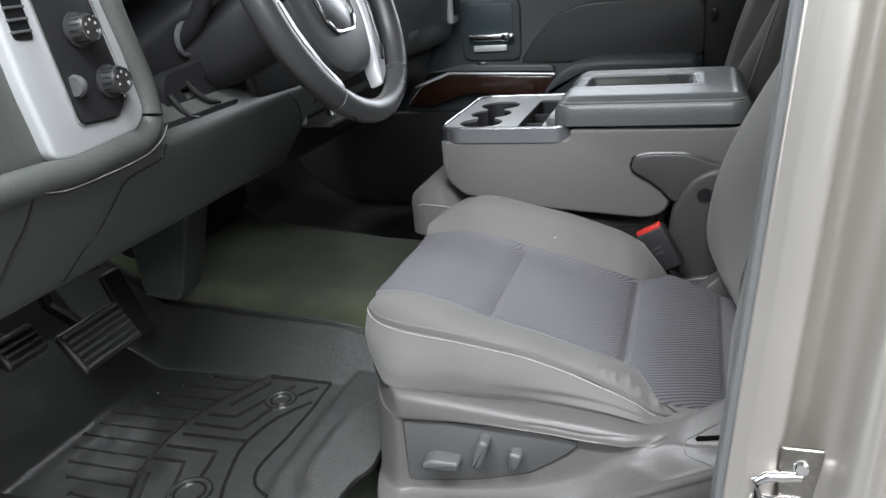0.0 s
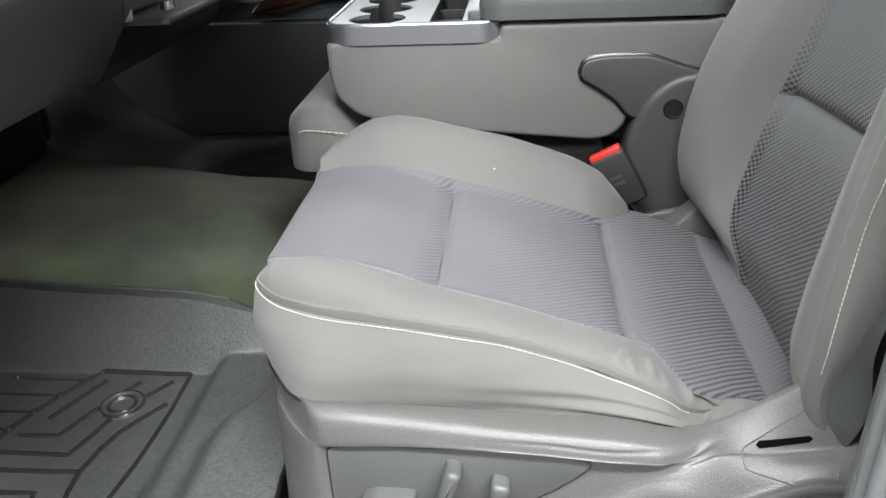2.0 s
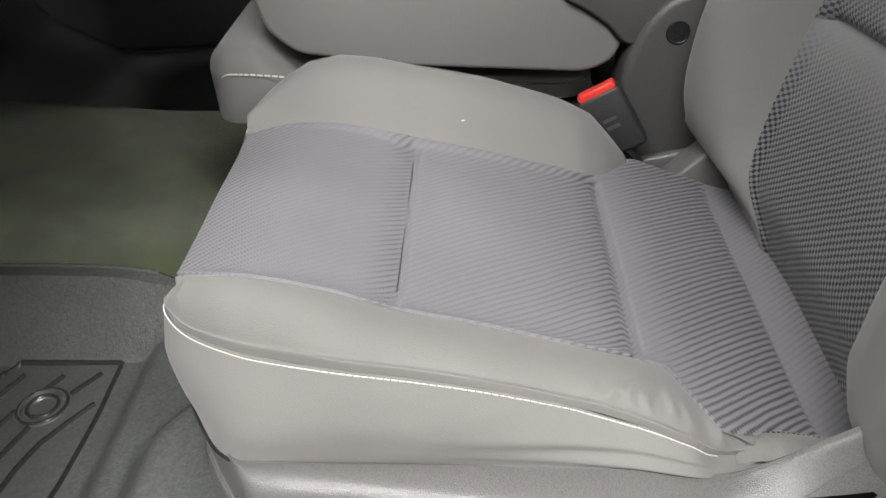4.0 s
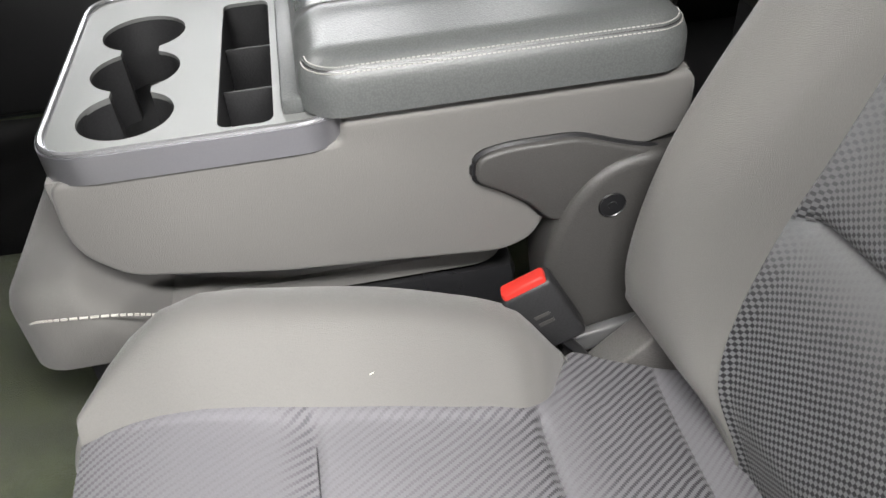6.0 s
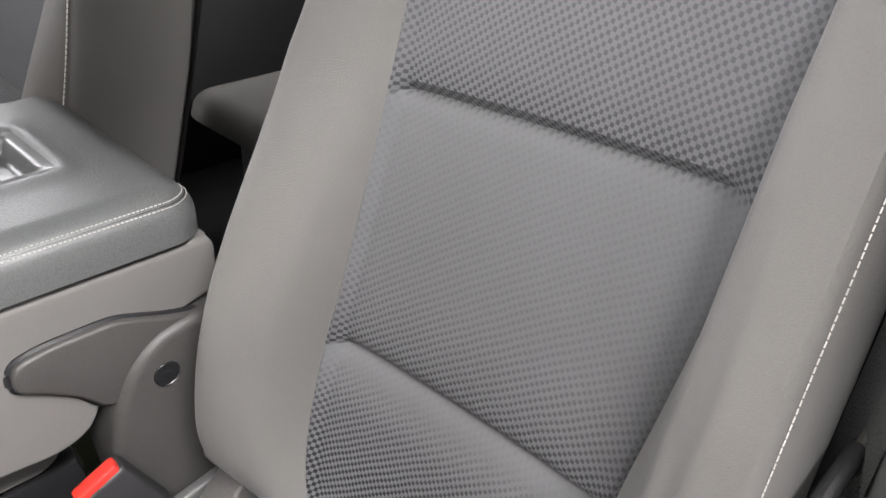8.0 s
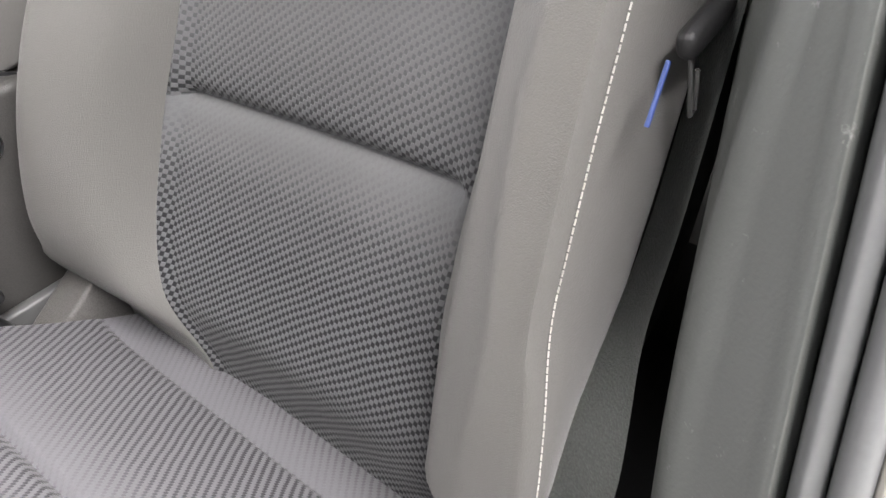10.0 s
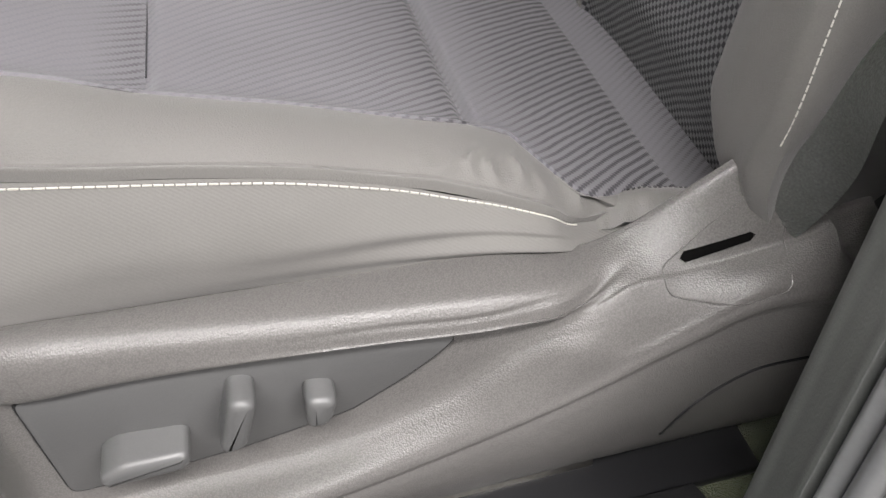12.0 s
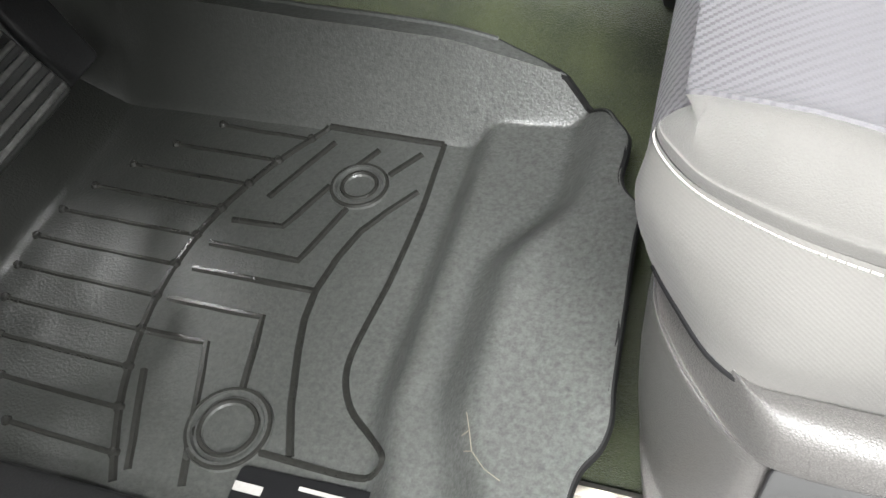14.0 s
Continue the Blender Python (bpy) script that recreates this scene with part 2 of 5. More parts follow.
M_RIDGE = mat("glossy_mat_ridge", (0.022, 0.022, 0.02), 0.24, var=0.3, fine=300, bump=0.2)
M_GLOSS = mat("glossy_black_rubber", (0.008, 0.008, 0.008), 0.55, var=0.2, fine=200, bump=0.3)
M_RIMLINE = mat("bright_rim", (0.5, 0.5, 0.52), 0.25, 0.9, var=0.05, bump=0)
M_TRAY = mat("tray_plastic", (0.14, 0.143, 0.14), 0.34, var=0.05, fine=900, bump=0.06)
M_SLOT_SHADE = mat("slot_shade_black", (0.004, 0.004, 0.004), 0.95, var=0.1, bump=0)
M_SATIN = mat("satin_grey_plastic", (0.085, 0.089, 0.088), 0.28, var=0.05, fine=900, bump=0.05)
M_LOWRIM = mat("satin_rim", (0.04, 0.041, 0.042), 0.28, var=0.06, fine=700, bump=0.08)
M_HINGE = mat("dark_grained_plastic", (0.05, 0.048, 0.046), 0.42, var=0.08, fine=900, bump=0.25, bump_d=0.0008, voronoi=True)
M_BLUE = mat("blue_tag", (0.03, 0.06, 0.2), 0.5, bump=0)


M_SLOT_SHADE.node_tree.nodes["Principled BSDF"].inputs["Specular IOR Level"].default_value = 0.0
M_RUBBER.node_tree.nodes["Principled BSDF"].inputs["Specular IOR Level"].default_value = 0.75


# ---- mesh helpers ----
def hermite(pts):
    """A smooth curve through (x, y) points."""
    xs, ys = np.array([p[0] for p in pts], float), np.array([p[1] for p in pts], float)
    d = np.gradient(ys, xs)

    def f(x):
        x = min(max(x, xs[0]), xs[-1])
        k = min(max(int(np.searchsorted(xs, x)) - 1, 0), len(xs) - 2)
        h = xs[k + 1] - xs[k]
        t = (x - xs[k]) / h
        return float((2 * t**3 - 3 * t * t + 1) * ys[k] + (t**3 - 2 * t * t + t) * h * d[k] + (3 * t * t - 2 * t**3) * ys[k + 1] + (t**3 - t * t) * h * d[k + 1])
    return f


def catmull(pts, v):
    """The point at v (0 to len - 1) of a smooth curve through pts."""
    k = min(max(int(v), 0), len(pts) - 2)
    t = v - k
    p1, p2 = np.array(pts[k], float), np.array(pts[k + 1], float)
    p0 = np.array(pts[k - 1], float) if k else 2 * p1 - p2
    p3 = np.array(pts[k + 2], float) if k + 2 < len(pts) else 2 * p2 - p1
    return 0.5 * (2 * p1 + (p2 - p0) * t + (2 * p0 - 5 * p1 + 4 * p2 - p3) * t * t + (3 * p1 - p0 - 3 * p2 + p3) * t**3)


def grid(f, us, vs, wrap=False):
    bm = bmesh.new()
    rows = [[bm.verts.new(f(u, v)) for v in vs] for u in us]
    for a, b in zip(rows, rows[1:]):
        n = len(vs)
        for k in range(n if wrap else n - 1):
            bm.faces.new((a[k], a[(k + 1) % n], b[(k + 1) % n], b[k]))
    return bm


def rbox(c, s, r=0.005, seg=2, m=None):
    bm = bmesh.new()
    bmesh.ops.create_cube(bm, size=1)
    for v in bm.verts:
        v.co = Vector((v.co.x * s[0], v.co.y * s[1], v.co.z * s[2]))
    if r:
        bmesh.ops.bevel(bm, geom=bm.edges[:], offset=min(r, min(s) * 0.49), segments=seg, affect="EDGES", profile=0.5)
    bm.transform(Matrix.Translation(c) @ (m or Matrix()))
    return bm


def prism(pts, a, b, axis="y", r=0.004, seg=2, top_only=False):
    """A polygon in the plane across axis, drawn out from a to b, with rounded rims."""
    put = {"y": lambda p, q: (p[0], q, p[1]), "x": lambda p, q: (q, p[0], p[1]), "z": lambda p, q: (p[0], p[1], q)}[axis]
    bm = bmesh.new()
    f0 = bm.faces.new([bm.verts.new(put(p, a)) for p in pts])
    ret = bmesh.ops.extrude_face_region(bm, geom=[f0])
    dv = Vector(put((0, 0), b - a))
    new_v = [g for g in ret["geom"] if isinstance(g, bmesh.types.BMVert)]
    bmesh.ops.translate(bm, verts=new_v, vec=dv)
    bmesh.ops.recalc_face_normals(bm, faces=bm.faces[:])
    if r:
        ns = set(new_v)
        rim = [e for e in bm.edges if (e.verts[0] in ns) == (e.verts[1] in ns) and (not top_only or e.verts[0] in ns)]
        bmesh.ops.bevel(bm, geom=rim, offset=r, segments=seg, affect="EDGES", profile=0.5)
    return bm


def rounded(pts, r, n=4):
    """The polygon with its corners rounded off."""
    out = []
    k = len(pts)
    for i in range(k):
        p, a, b = (np.array(pts[j % k], float) for j in (i, i - 1, i + 1))
        da, db = a - p, b - p
        ra = min(r, np.linalg.norm(da) * 0.45, np.linalg.norm(db) * 0.45)
        s, e = p + da / np.linalg.norm(da) * ra, p + db / np.linalg.norm(db) * ra
        for q in range(n + 1):
            t = q / n
            out.append(tuple((1 - t) ** 2 * s + 2 * t * (1 - t) * p + t * t * e))
    return out


def tube(pts, r, n=8, closed=False, flat=1.0):
    """A round or flattened bar along points."""
    pts = [Vector(p) for p in pts]
    k = len(pts)
    bm = bmesh.new()
    rows = []
    up = Vector((0, 0, 1))
    for i, p in enumerate(pts):
        d = (pts[(i + 1) % k] - pts[i - 1]) if closed else (pts[min(i + 1, k - 1)] - pts[max(i - 1, 0)])
        d.normalize()
        ref = up if abs(d.z) < 0.95 else Vector((0, 1, 0))
        s = d.cross(ref).normalized()
        w = s.cross(d)
        rows.append([bm.verts.new(p + s * (math.cos(2 * math.pi * j / n) * r) + w * (math.sin(2 * math.pi * j / n) * r * flat)) for j in range(n)])
    pairs = list(zip(rows, rows[1:])) + ([(rows[-1], rows[0])] if closed else [])
    for a, b in pairs:
        for j in range(n):
            bm.faces.new((a[j], a[(j + 1) % n], b[(j + 1) % n], b[j]))
    if not closed:
        bm.faces.new(rows[0][::-1])
        bm.faces.new(rows[-1])
    return bm


def lathe(profile, n=32, m=None):
    """A turned solid from (radius, height) points, about z."""
    bm = grid(lambda u, v: (profile[u][0] * math.cos(v), profile[u][0] * math.sin(v), profile[u][1]), range(len(profile)), [2 * math.pi * k / n for k in range(n)], wrap=True)
    if m:
        bm.transform(m)
    return bm


def join(*bms):
    out = bms[0]
    for b in bms[1:]:
        me = bpy.data.meshes.new("tmp")
        b.to_mesh(me)
        out.from_mesh(me)
        bpy.data.meshes.remove(me)
        b.free()
    return out


def part(name, bm, material, parent=None, label="", smooth=True):
    """Links a bmesh as one mesh object under a thing or a part."""
    bmesh.ops.recalc_face_normals(bm, faces=bm.faces[:])
    bm.transform(Matrix.Scale(K, 4))
    me = bpy.data.meshes.new(name)
    bm.to_mesh(me)
    bm.free()
    me.materials.append(material)
    if smooth:
        me.polygons.foreach_set("use_smooth", [True] * len(me.polygons))
        me.set_sharp_from_angle(angle=radians(40))
    ob = new(name, me)
    if parent:
        ob.parent = parent
        ob.matrix_parent_inverse = parent.matrix_basis.inverted()
    if label:
        ob["label"] = label
    return ob


def thing(name, base, label, category, group="", kind=""):
    ob = new(name)
    ob.matrix_basis = Matrix.Translation(Vector(base) * K)
    ob.empty_display_size = 0.05
    return tagged(ob, label, category, group, kind)


def lin(a, b, n):
    return [a + (b - a) * k / (n - 1) for k in range(n)]


# ---- the cab and the bay ----
def structure(name, bm, material, label, smooth=True):
    return tagged(part(name, bm, material, smooth=smooth), label, kind="structure")


structure("ground", rbox((0, 0, -0.1), (12, 12, 0.2), 0), M_CONC, "grey concrete floor of the bay", False)
for nm, c, s in (("wall_north", (0, 6.1, 2), (12.4, 0.2, 4)), ("wall_south", (0, -6.1, 2), (12.4, 0.2, 4)), ("wall_east", (6.1, 0, 2), (0.2, 12, 4)), ("wall_west", (-6.1, 0, 2), (0.2, 12, 4))):
    structure(nm, rbox(c, s, 0), M_WALL, "plain grey painted wall of the bay", False)
structure("ceiling", rbox((0, 0, 4.1), (12.4, 12.4, 0.2), 0), M_WALL, "plain grey ceiling of the bay", False)
# roof of the cab, its rear wall and the firewall
structure("cab_roof", prism(rounded([(-0.12, 2.09), (0.2, 2.17), (1.7, 2.17), (1.85, 2.1), (1.85, 2.05), (1.7, 2.11), (0.2, 2.11), (-0.1, 2.04)], 0.02), -0.36, 1.28, "y", 0), M_HEAD, "light grey headliner under the cab roof")
structure("cab_back_wall", rbox((1.83, 0.46, 1.1), (0.06, 1.7, 0.8), 0.01), M_DARK, "dark trimmed rear wall of the cab")

SEAL = lambda z: (0.335 + 0.1 * (z - 1.24), -0.377 + 0.11 * (z - 1.24))


def floor_z(x, y):
    """Floor pan: two wells, the tunnel between them and the toe board in front."""
    k = 1 / (1 + math.exp(-(0.262 - abs(y - 0.492)) / 0.018))
    z = 0.735 + k * (0.125 + 0.08 * max(0.0, min(1.0, (-x - 0.2) / 0.7)))
    z += 0.55 * max(0.0, -x - 0.86) + 0.9 * max(0.0, -x - 1.05)
    return z


fl = grid(lambda u, v: (u, v, floor_z(u, v) + 0.004 * noise.noise((u * 9, v * 9, 0))), lin(-1.35, 0.62, 70), lin(-0.42, 1.45, 90))
structure("floor", fl, M_CARPET, "worn olive-black carpet over floor and tunnel")
fl2 = grid(lambda u, v: (u, v, 0.735), lin(0.62, 1.82, 3), lin(-0.42, 1.5, 3))
structure("floor_rear", fl2, M_DARK, "dark rear floor of the cab")
structure("firewall", rbox((-1.37, 0.46, 1.25), (0.04, 1.9, 1.0), 0.01), M_BLACK, "black firewall behind the pedals")
structure("door_sill", prism(rounded([(-0.50, 0.60), (-0.40, 0.60), (-0.40, 0.76), (-0.43, 0.785), (-0.48, 0.785), (-0.50, 0.76)], 0.012), -1.1, 0.33, "x", 0), M_BODY, "beige painted door sill")
structure("kick_panel", rbox((-1.05, -0.44, 1.1), (0.6, 0.05, 0.9), 0.02), M_DARK, "dark kick panel beside the footwell")

passenger_mat = thing("passenger_floor_mat", (-0.5, 1.05, 0.74), "glossy black rubber mat in the far footwell", "floor mat")
pm = grid(lambda u, v: (u, v, max(floor_z(u, v) + 0.006, 0.744 + 0.004 * math.sin(u * 40) * math.sin(v * 34))), lin(-1.33, 0.3, 60), lin(0.775, 1.4, 40))
part("mat_sheet", pm, M_GLOSS, passenger_mat, "black moulded rubber")
structure("sill_trim", prism(rounded([(-0.505, 0.77), (-0.505, 0.79), (-0.36, 0.80), (-0.31, 0.775), (-0.31, 0.755), (-0.40, 0.755)], 0.006), -0.95, 0.33, "x", 0), M_DARK, "dark plastic sill trim beside the seat")
# the carpet runs on below; this black sheet paints the shade under the seat
structure("seat_shade_sheet", rbox((0.155, -0.02, 0.742), (0.5, 0.56, 0.012), 0.004), M_BLACK, "black sheet painted as the shade under the seat")
# added black box: it darkens the floor where the dashboard's shade falls
heater = thing("underdash_dark_box", (-1.0, 0.5, 0.95), "black box added to darken the shaded space under the dashboard", "heater")
part("housing", rbox((-1.03, 0.52, 1.12), (0.22, 0.5, 0.36), 0.04, 3), M_BLACK, heater)
part("box_front", rbox((-0.93, 0.52, 1.02), (0.1, 0.3, 0.16), 0.03, 3), M_BLACK, heater)
# ---- seats ----
C_ZI = hermite([(-0.21, 1.095), (-0.157, 1.108), (-0.107, 1.108), (-0.053, 1.098), (0, 1.083), (0.075, 1.062), (0.132, 1.044), (0.196, 1.026), (0.26, 1.004), (0.345, 0.975), (0.42, 0.945)])
C_HB = hermite([(-0.21, 0.0), (-0.15, 0.018), (-0.1, 0.03), (0, 0.037), (0.1, 0.04), (0.17, 0.034), (0.215, 0.018), (0.245, 0.002), (0.3, 0.0), (0.42, 0.0)])
C_ZS = hermite([(-0.21, 1.1), (-0.175, 1.102), (-0.15, 1.1), (-0.12, 1.097), (-0.07, 1.091), (0, 1.088), (0.05, 1.08), (0.1, 1.066), (0.15, 1.045), (0.2, 1.022), (0.24, 1.003), (0.3, 0.985), (0.42, 0.935)])
C_YO = hermite([(-0.21, 0.15), (-0.1, 0.15), (-0.05, 0.153), (0.0, 0.159), (0.08, 0.16), (0.15, 0.161), (0.2, 0.163), (0.42, 0.163)])
C_YS = hermite([(-0.21, 0.17), (-0.14, 0.176), (-0.1, 0.186), (-0.05, 0.2), (0.0, 0.21), (0.08, 0.213), (0.15, 0.225), (0.2, 0.236), (0.42, 0.238)])
C_ZO = hermite([(-0.21, 1.075), (-0.17, 1.068), (-0.14, 1.063), (-0.1, 1.065), (-0.05, 1.068), (0.0, 1.067), (0.05, 1.057), (0.08, 1.05), (0.12, 1.042), (0.15, 1.036), (0.2, 1.02), (0.24, 1.003), (0.3, 0.985), (0.42, 0.935)])
C_YB = hermite([(-0.21, 0.137), (0.15, 0.137), (0.19, 0.139), (0.21, 0.153), (0.23, 0.186), (0.248, 0.214), (0.264, 0.214), (0.285, 0.208), (0.32, 0.203), (0.42, 0.2)])
C_W = hermite([(-0.21, 0.05), (-0.195, 0.1), (-0.175, 0.28), (-0.15, 0.6), (-0.125, 0.82), (-0.1, 0.93), (-0.03, 1.0), (0.02, 1.0), (0.42, 1.0)])
C_LOW = hermite([(-0.21, 1.04), (-0.185, 1.02), (-0.165, 1.003), (-0.14, 0.988), (-0.115, 0.978), (-0.09, 0.976), (0.0, 0.985), (0.42, 0.98)])
# outboard guide lines of the cushion, (length, outward, height): the stitched seam and the skirt's lower edge, from the front tip to the rear
SEAM_LINE = [(-0.184, 0.117, 1.095), (-0.189, 0.133, 1.086), (-0.18, 0.15, 1.079), (-0.159, 0.167, 1.074), (-0.122, 0.186, 1.074), (-0.089, 0.198, 1.075), (-0.031, 0.215, 1.077), (0.021, 0.218, 1.07), (0.074, 0.226, 1.065), (0.127, 0.223, 1.046), (0.18, 0.223, 1.024), (0.221, 0.231, 1.009), (0.246, 0.224, 0.99), (0.3, 0.218, 0.98), (0.4, 0.215, 0.95)]
SEAM_U = [3.85, 3.5, 3.05, 2.5]
SKIRT_LOW = [(-0.186, 0.12, 0.998), (-0.186, 0.137, 0.997), (-0.181, 0.156, 0.999), (-0.163, 0.188, 1.0), (-0.138, 0.222, 1.0), (-0.105, 0.2355, 0.999), (-0.035, 0.235, 0.996), (0.021, 0.236, 0.994), (0.074, 0.238, 0.991), (0.127, 0.239, 0.988), (0.18, 0.24, 0.986), (0.221, 0.238, 0.98), (0.25, 0.234, 0.976), (0.3, 0.225, 0.97), (0.4, 0.22, 0.94)]
NOSE = [(0.40, 0), (0.36, 0), (-0.13, 0), (-0.162, 0.003), (-0.183, 0.016), (-0.192, 0.042), (-0.184, 0.078), (-0.162, 0.115)]
SEAMS_X = (0.0, 0.195, 0.335)


def cushion_point(x, drop, v, xw):
    zi, hb, zs, yb, w = C_ZI(x), C_HB(x), C_ZS(x), C_YB(x), C_W(xw)
    zc = zi + hb
    low = min(C_LOW(x), zs - 0.02)
    top = [(yb, zi + 0.25 * hb), (yb * 0.86, zi + 0.001), (yb * 0.45, zi), (0.0, zi + 0.001)]
    tuck = max(0.0, min(1.0, (x - 0.17) / 0.07))
    yo, ys, zo = max(yb if x > 0.19 else 0.0, C_YO(x)), C_YS(x), min(C_ZO(x), low + 0.2)
    rise = 0.018 * max(0.0, min(1.0, (0.25 - x) / 0.06)) * max(0.0, min(1.0, (x + 0.2) / 0.08))
    front = max(0.0, min(1.0, (-0.05 - x) / 0.06))
    out = [(0.243 + 0.007 * max(0.0, min(1.0, x / 0.08)) - 0.017 * tuck + 0.016 * front, low), (0.5 * (ys + 0.25) + 0.016 - 0.01 * tuck, 0.5 * (low + zo) + 0.008), (ys, zo), (0.45 * ys + 0.55 * yo + 0.008, 0.4 * zo + 0.6 * (zi + rise) + 0.006), (min(yo + 0.014, 0.234), zi + rise)]
    k = min(1.0, hb / 0.025)
    ti = 0.05 * max(0.0, min(1.0, (x - 0.2) / 0.06))
    inn = [(0.258, low), (0.268 - 0.01 * (1 - k), 0.5 * (low + zs) + 0.01 * k), (0.24 + 0.024 * k, zs + 0.012 * k), (0.237 + 0.001 * k, zc - 0.004 + 0.012 * k), (min(yb + 0.032, 0.232) + 0.022 * k, zc + 0.018 * k)]
    sink = 0.02 * max(0.0, min(1.0, (x - 0.238) / 0.025))
    inn = [(y - ti, z - sink) for y, z in inn]
    top_out = [(yo, zi + 0.5 * rise), (yo * 0.86, zi + 0.001), (yo * 0.45, zi), (0.0, zi + 0.001)]
    pts = [(-y, z) for y, z in out + top_out] + [(y, z) for y, z in (inn + top)[-2::-1]]
    y, z = catmull(pts, v)
    if abs(y) > 0.12:
        y = math.copysign(0.12 + (abs(y) - 0.12) * w, y)
    f = min(1.0, v / 4.0)
    f = 0.12 + 0.88 * f * f * (3 - 2 * f)
    z -= drop * f * (1 + 0.15 * abs(y) / 0.2)
    # seams pull the cover down
    if 5 <= v <= 11:
        edge = min(1.0, (v - 5) * 0.9, (11 - v) * 0.9)
        for s in SEAMS_X:
            z -= edge * (0.009 if s else 0.005) * math.exp(-((x - s) / 0.005) ** 2) + edge * 0.004 * math.exp(-((x - s) / 0.03) ** 2)
    for vs in (2, 5, 11, 14):
        if vs != 14:
            z -= 0.003 * math.exp(-((v - vs) / 0.1) ** 2)
    z += 0.0028 * math.exp(-((v - 2.3) / 0.13) ** 2) if x < 0.22 else 0.0
    return y, z


def nose_xd(u):
    p = catmull(NOSE, u)
    return float(p[0]), float(p[1])


def u_of(x):
    lo, hi = 0.0, 2.0
    for _ in range(30):
        mid = (lo + hi) / 2
        lo, hi = (mid, hi) if nose_xd(mid)[0] > x else (lo, mid)
    return lo


soft = lambda q, w: max(0.0, min(1.0, q / w)) ** 2 * (3 - 2 * max(0.0, min(1.0, q / w)))
B_YB = hermite([(0.93, 0.075), (0.98, 0.09), (1.02, 0.12), (1.045, 0.136), (1.1, 0.151), (1.15, 0.155), (1.2, 0.155), (1.25, 0.151), (1.3, 0.149), (1.36, 0.148), (1.45, 0.149), (1.6, 0.147), (1.8, 0.14)])
B_YO = hermite([(0.93, 0.24), (1.0, 0.225), (1.03, 0.208), (1.05, 0.19), (1.075, 0.175), (1.11, 0.162), (1.16, 0.158), (1.22, 0.159), (1.3, 0.168), (1.38, 0.176), (1.5, 0.18), (1.8, 0.18)])
B_KO = hermite([(0.93, 0.1), (1.0, 0.35), (1.05, 0.6), (1.1, 0.8), (1.15, 0.92), (1.2, 1.02), (1.28, 1.12), (1.36, 1.12), (1.45, 1.0), (1.6, 0.7), (1.8, 0.3)])
B_CD = hermite([(0.93, 0.0), (0.985, 0.012), (1.02, 0.034), (1.07, 0.066), (1.16, 0.09), (1.25, 0.092), (1.32, 0.08), (1.4, 0.062), (1.5, 0.044), (1.6, 0.034), (1.8, 0.015)])
B_W = hermite([(0.93, 0.5), (0.97, 0.68), (1.0, 0.82), (1.05, 0.94), (1.12, 0.995), (1.2, 1.0), (1.3, 0.99), (1.5, 0.94), (1.7, 0.86), (1.8, 0.75)])
BACK_SEAMS = (1.2, 1.433)


def back_point(z, v):
    xi, yb, cd, w = 0.06 + 0.295 * z, B_YB(z) - 0.003, B_CD(z), B_W(z)
    k = cd / 0.09
    back = max(0.0, min(1.0, (1.04 - z) / 0.09))
    xi += 0.032 * back * back * (3 - 2 * back)
    yo, ko = B_YO(z), B_KO(z)
    wide = 0.02 * soft(1.2 - z, 0.14)
    out = [(0.213, 0.14), (0.243, 0.07), (0.264, 0.005), (0.257 + wide, -0.053 * ko), (max(0.232, yo + 0.02), -0.064 * ko), (max(0.196, yo + 0.01), -0.052 * ko), (yo, -0.003), (yo * 0.86, 0.0), (yo * 0.45, 0.003), (0.0, 0.004)]
    thin = 0.034 * soft(z - 1.28, 0.3)
    inn = [(0.235 - thin, 0.14), (0.258 - thin, 0.07), (0.27 - thin, 0.0), (0.262 - thin, -min(cd, 0.05) * 0.95), (0.232 - 0.6 * thin, -cd), (yb + 0.028, -cd * 0.72), (yb, -0.006 - 0.05 * cd), (yb * 0.9, 0.0), (yb * 0.45, 0.003)]
    pts = [(-y, x) for y, x in out] + [(y, x) for y, x in inn[::-1]]
    y, x = catmull(pts, v)
    if 6 <= v < 7 or 11 <= v <= 12:
        a, t = min(int(v), 11), v - min(int(v), 11)
        y, x = (1 - t) * np.array(pts[a]) + t * np.array(pts[a + 1])
    if abs(y) > 0.12:
        y = math.copysign(0.12 + (abs(y) - 0.12) * (w if y > 0 else max(w, 0.94)), y)
    if 6 <= v <= 12:
        edge = min(1.0, (v - 6) * 1.2, (12 - v) * 1.2)
        for s in BACK_SEAMS:
            x += edge * 0.011 * math.exp(-((z - s) / 0.006) ** 2) + edge * 0.005 * math.exp(-((z - s) / 0.03) ** 2)
    for vs in (3, 6, 12, 15):
        x += 0.0025 * math.exp(-((v - vs) / 0.09) ** 2) * (0.3 if 6 < v < 12 else 1.0)
    if 3 < v < 6:
        x -= 0.003 * math.exp(-((v - 3.3) / 0.12) ** 2)
        f = math.exp(-((z - 1.27) / 0.17) ** 2)
        x -= f * (0.0026 * math.exp(-((v - 4.25 - 0.8 * (z - 1.25) - 0.08 * math.sin(z * 31)) / 0.2) ** 2) + 0.002 * math.exp(-((v - 5.0 - 0.1 * math.sin(z * 24)) / 0.2) ** 2))
        x += f * 0.0018 * math.exp(-((v - 4.62 - 0.4 * (z - 1.25)) / 0.2) ** 2)
    return Vector((xi + x, y, z - 0.06 * y * soft(z - 1.0, 0.15) * soft(1.6 - z, 0.15)))


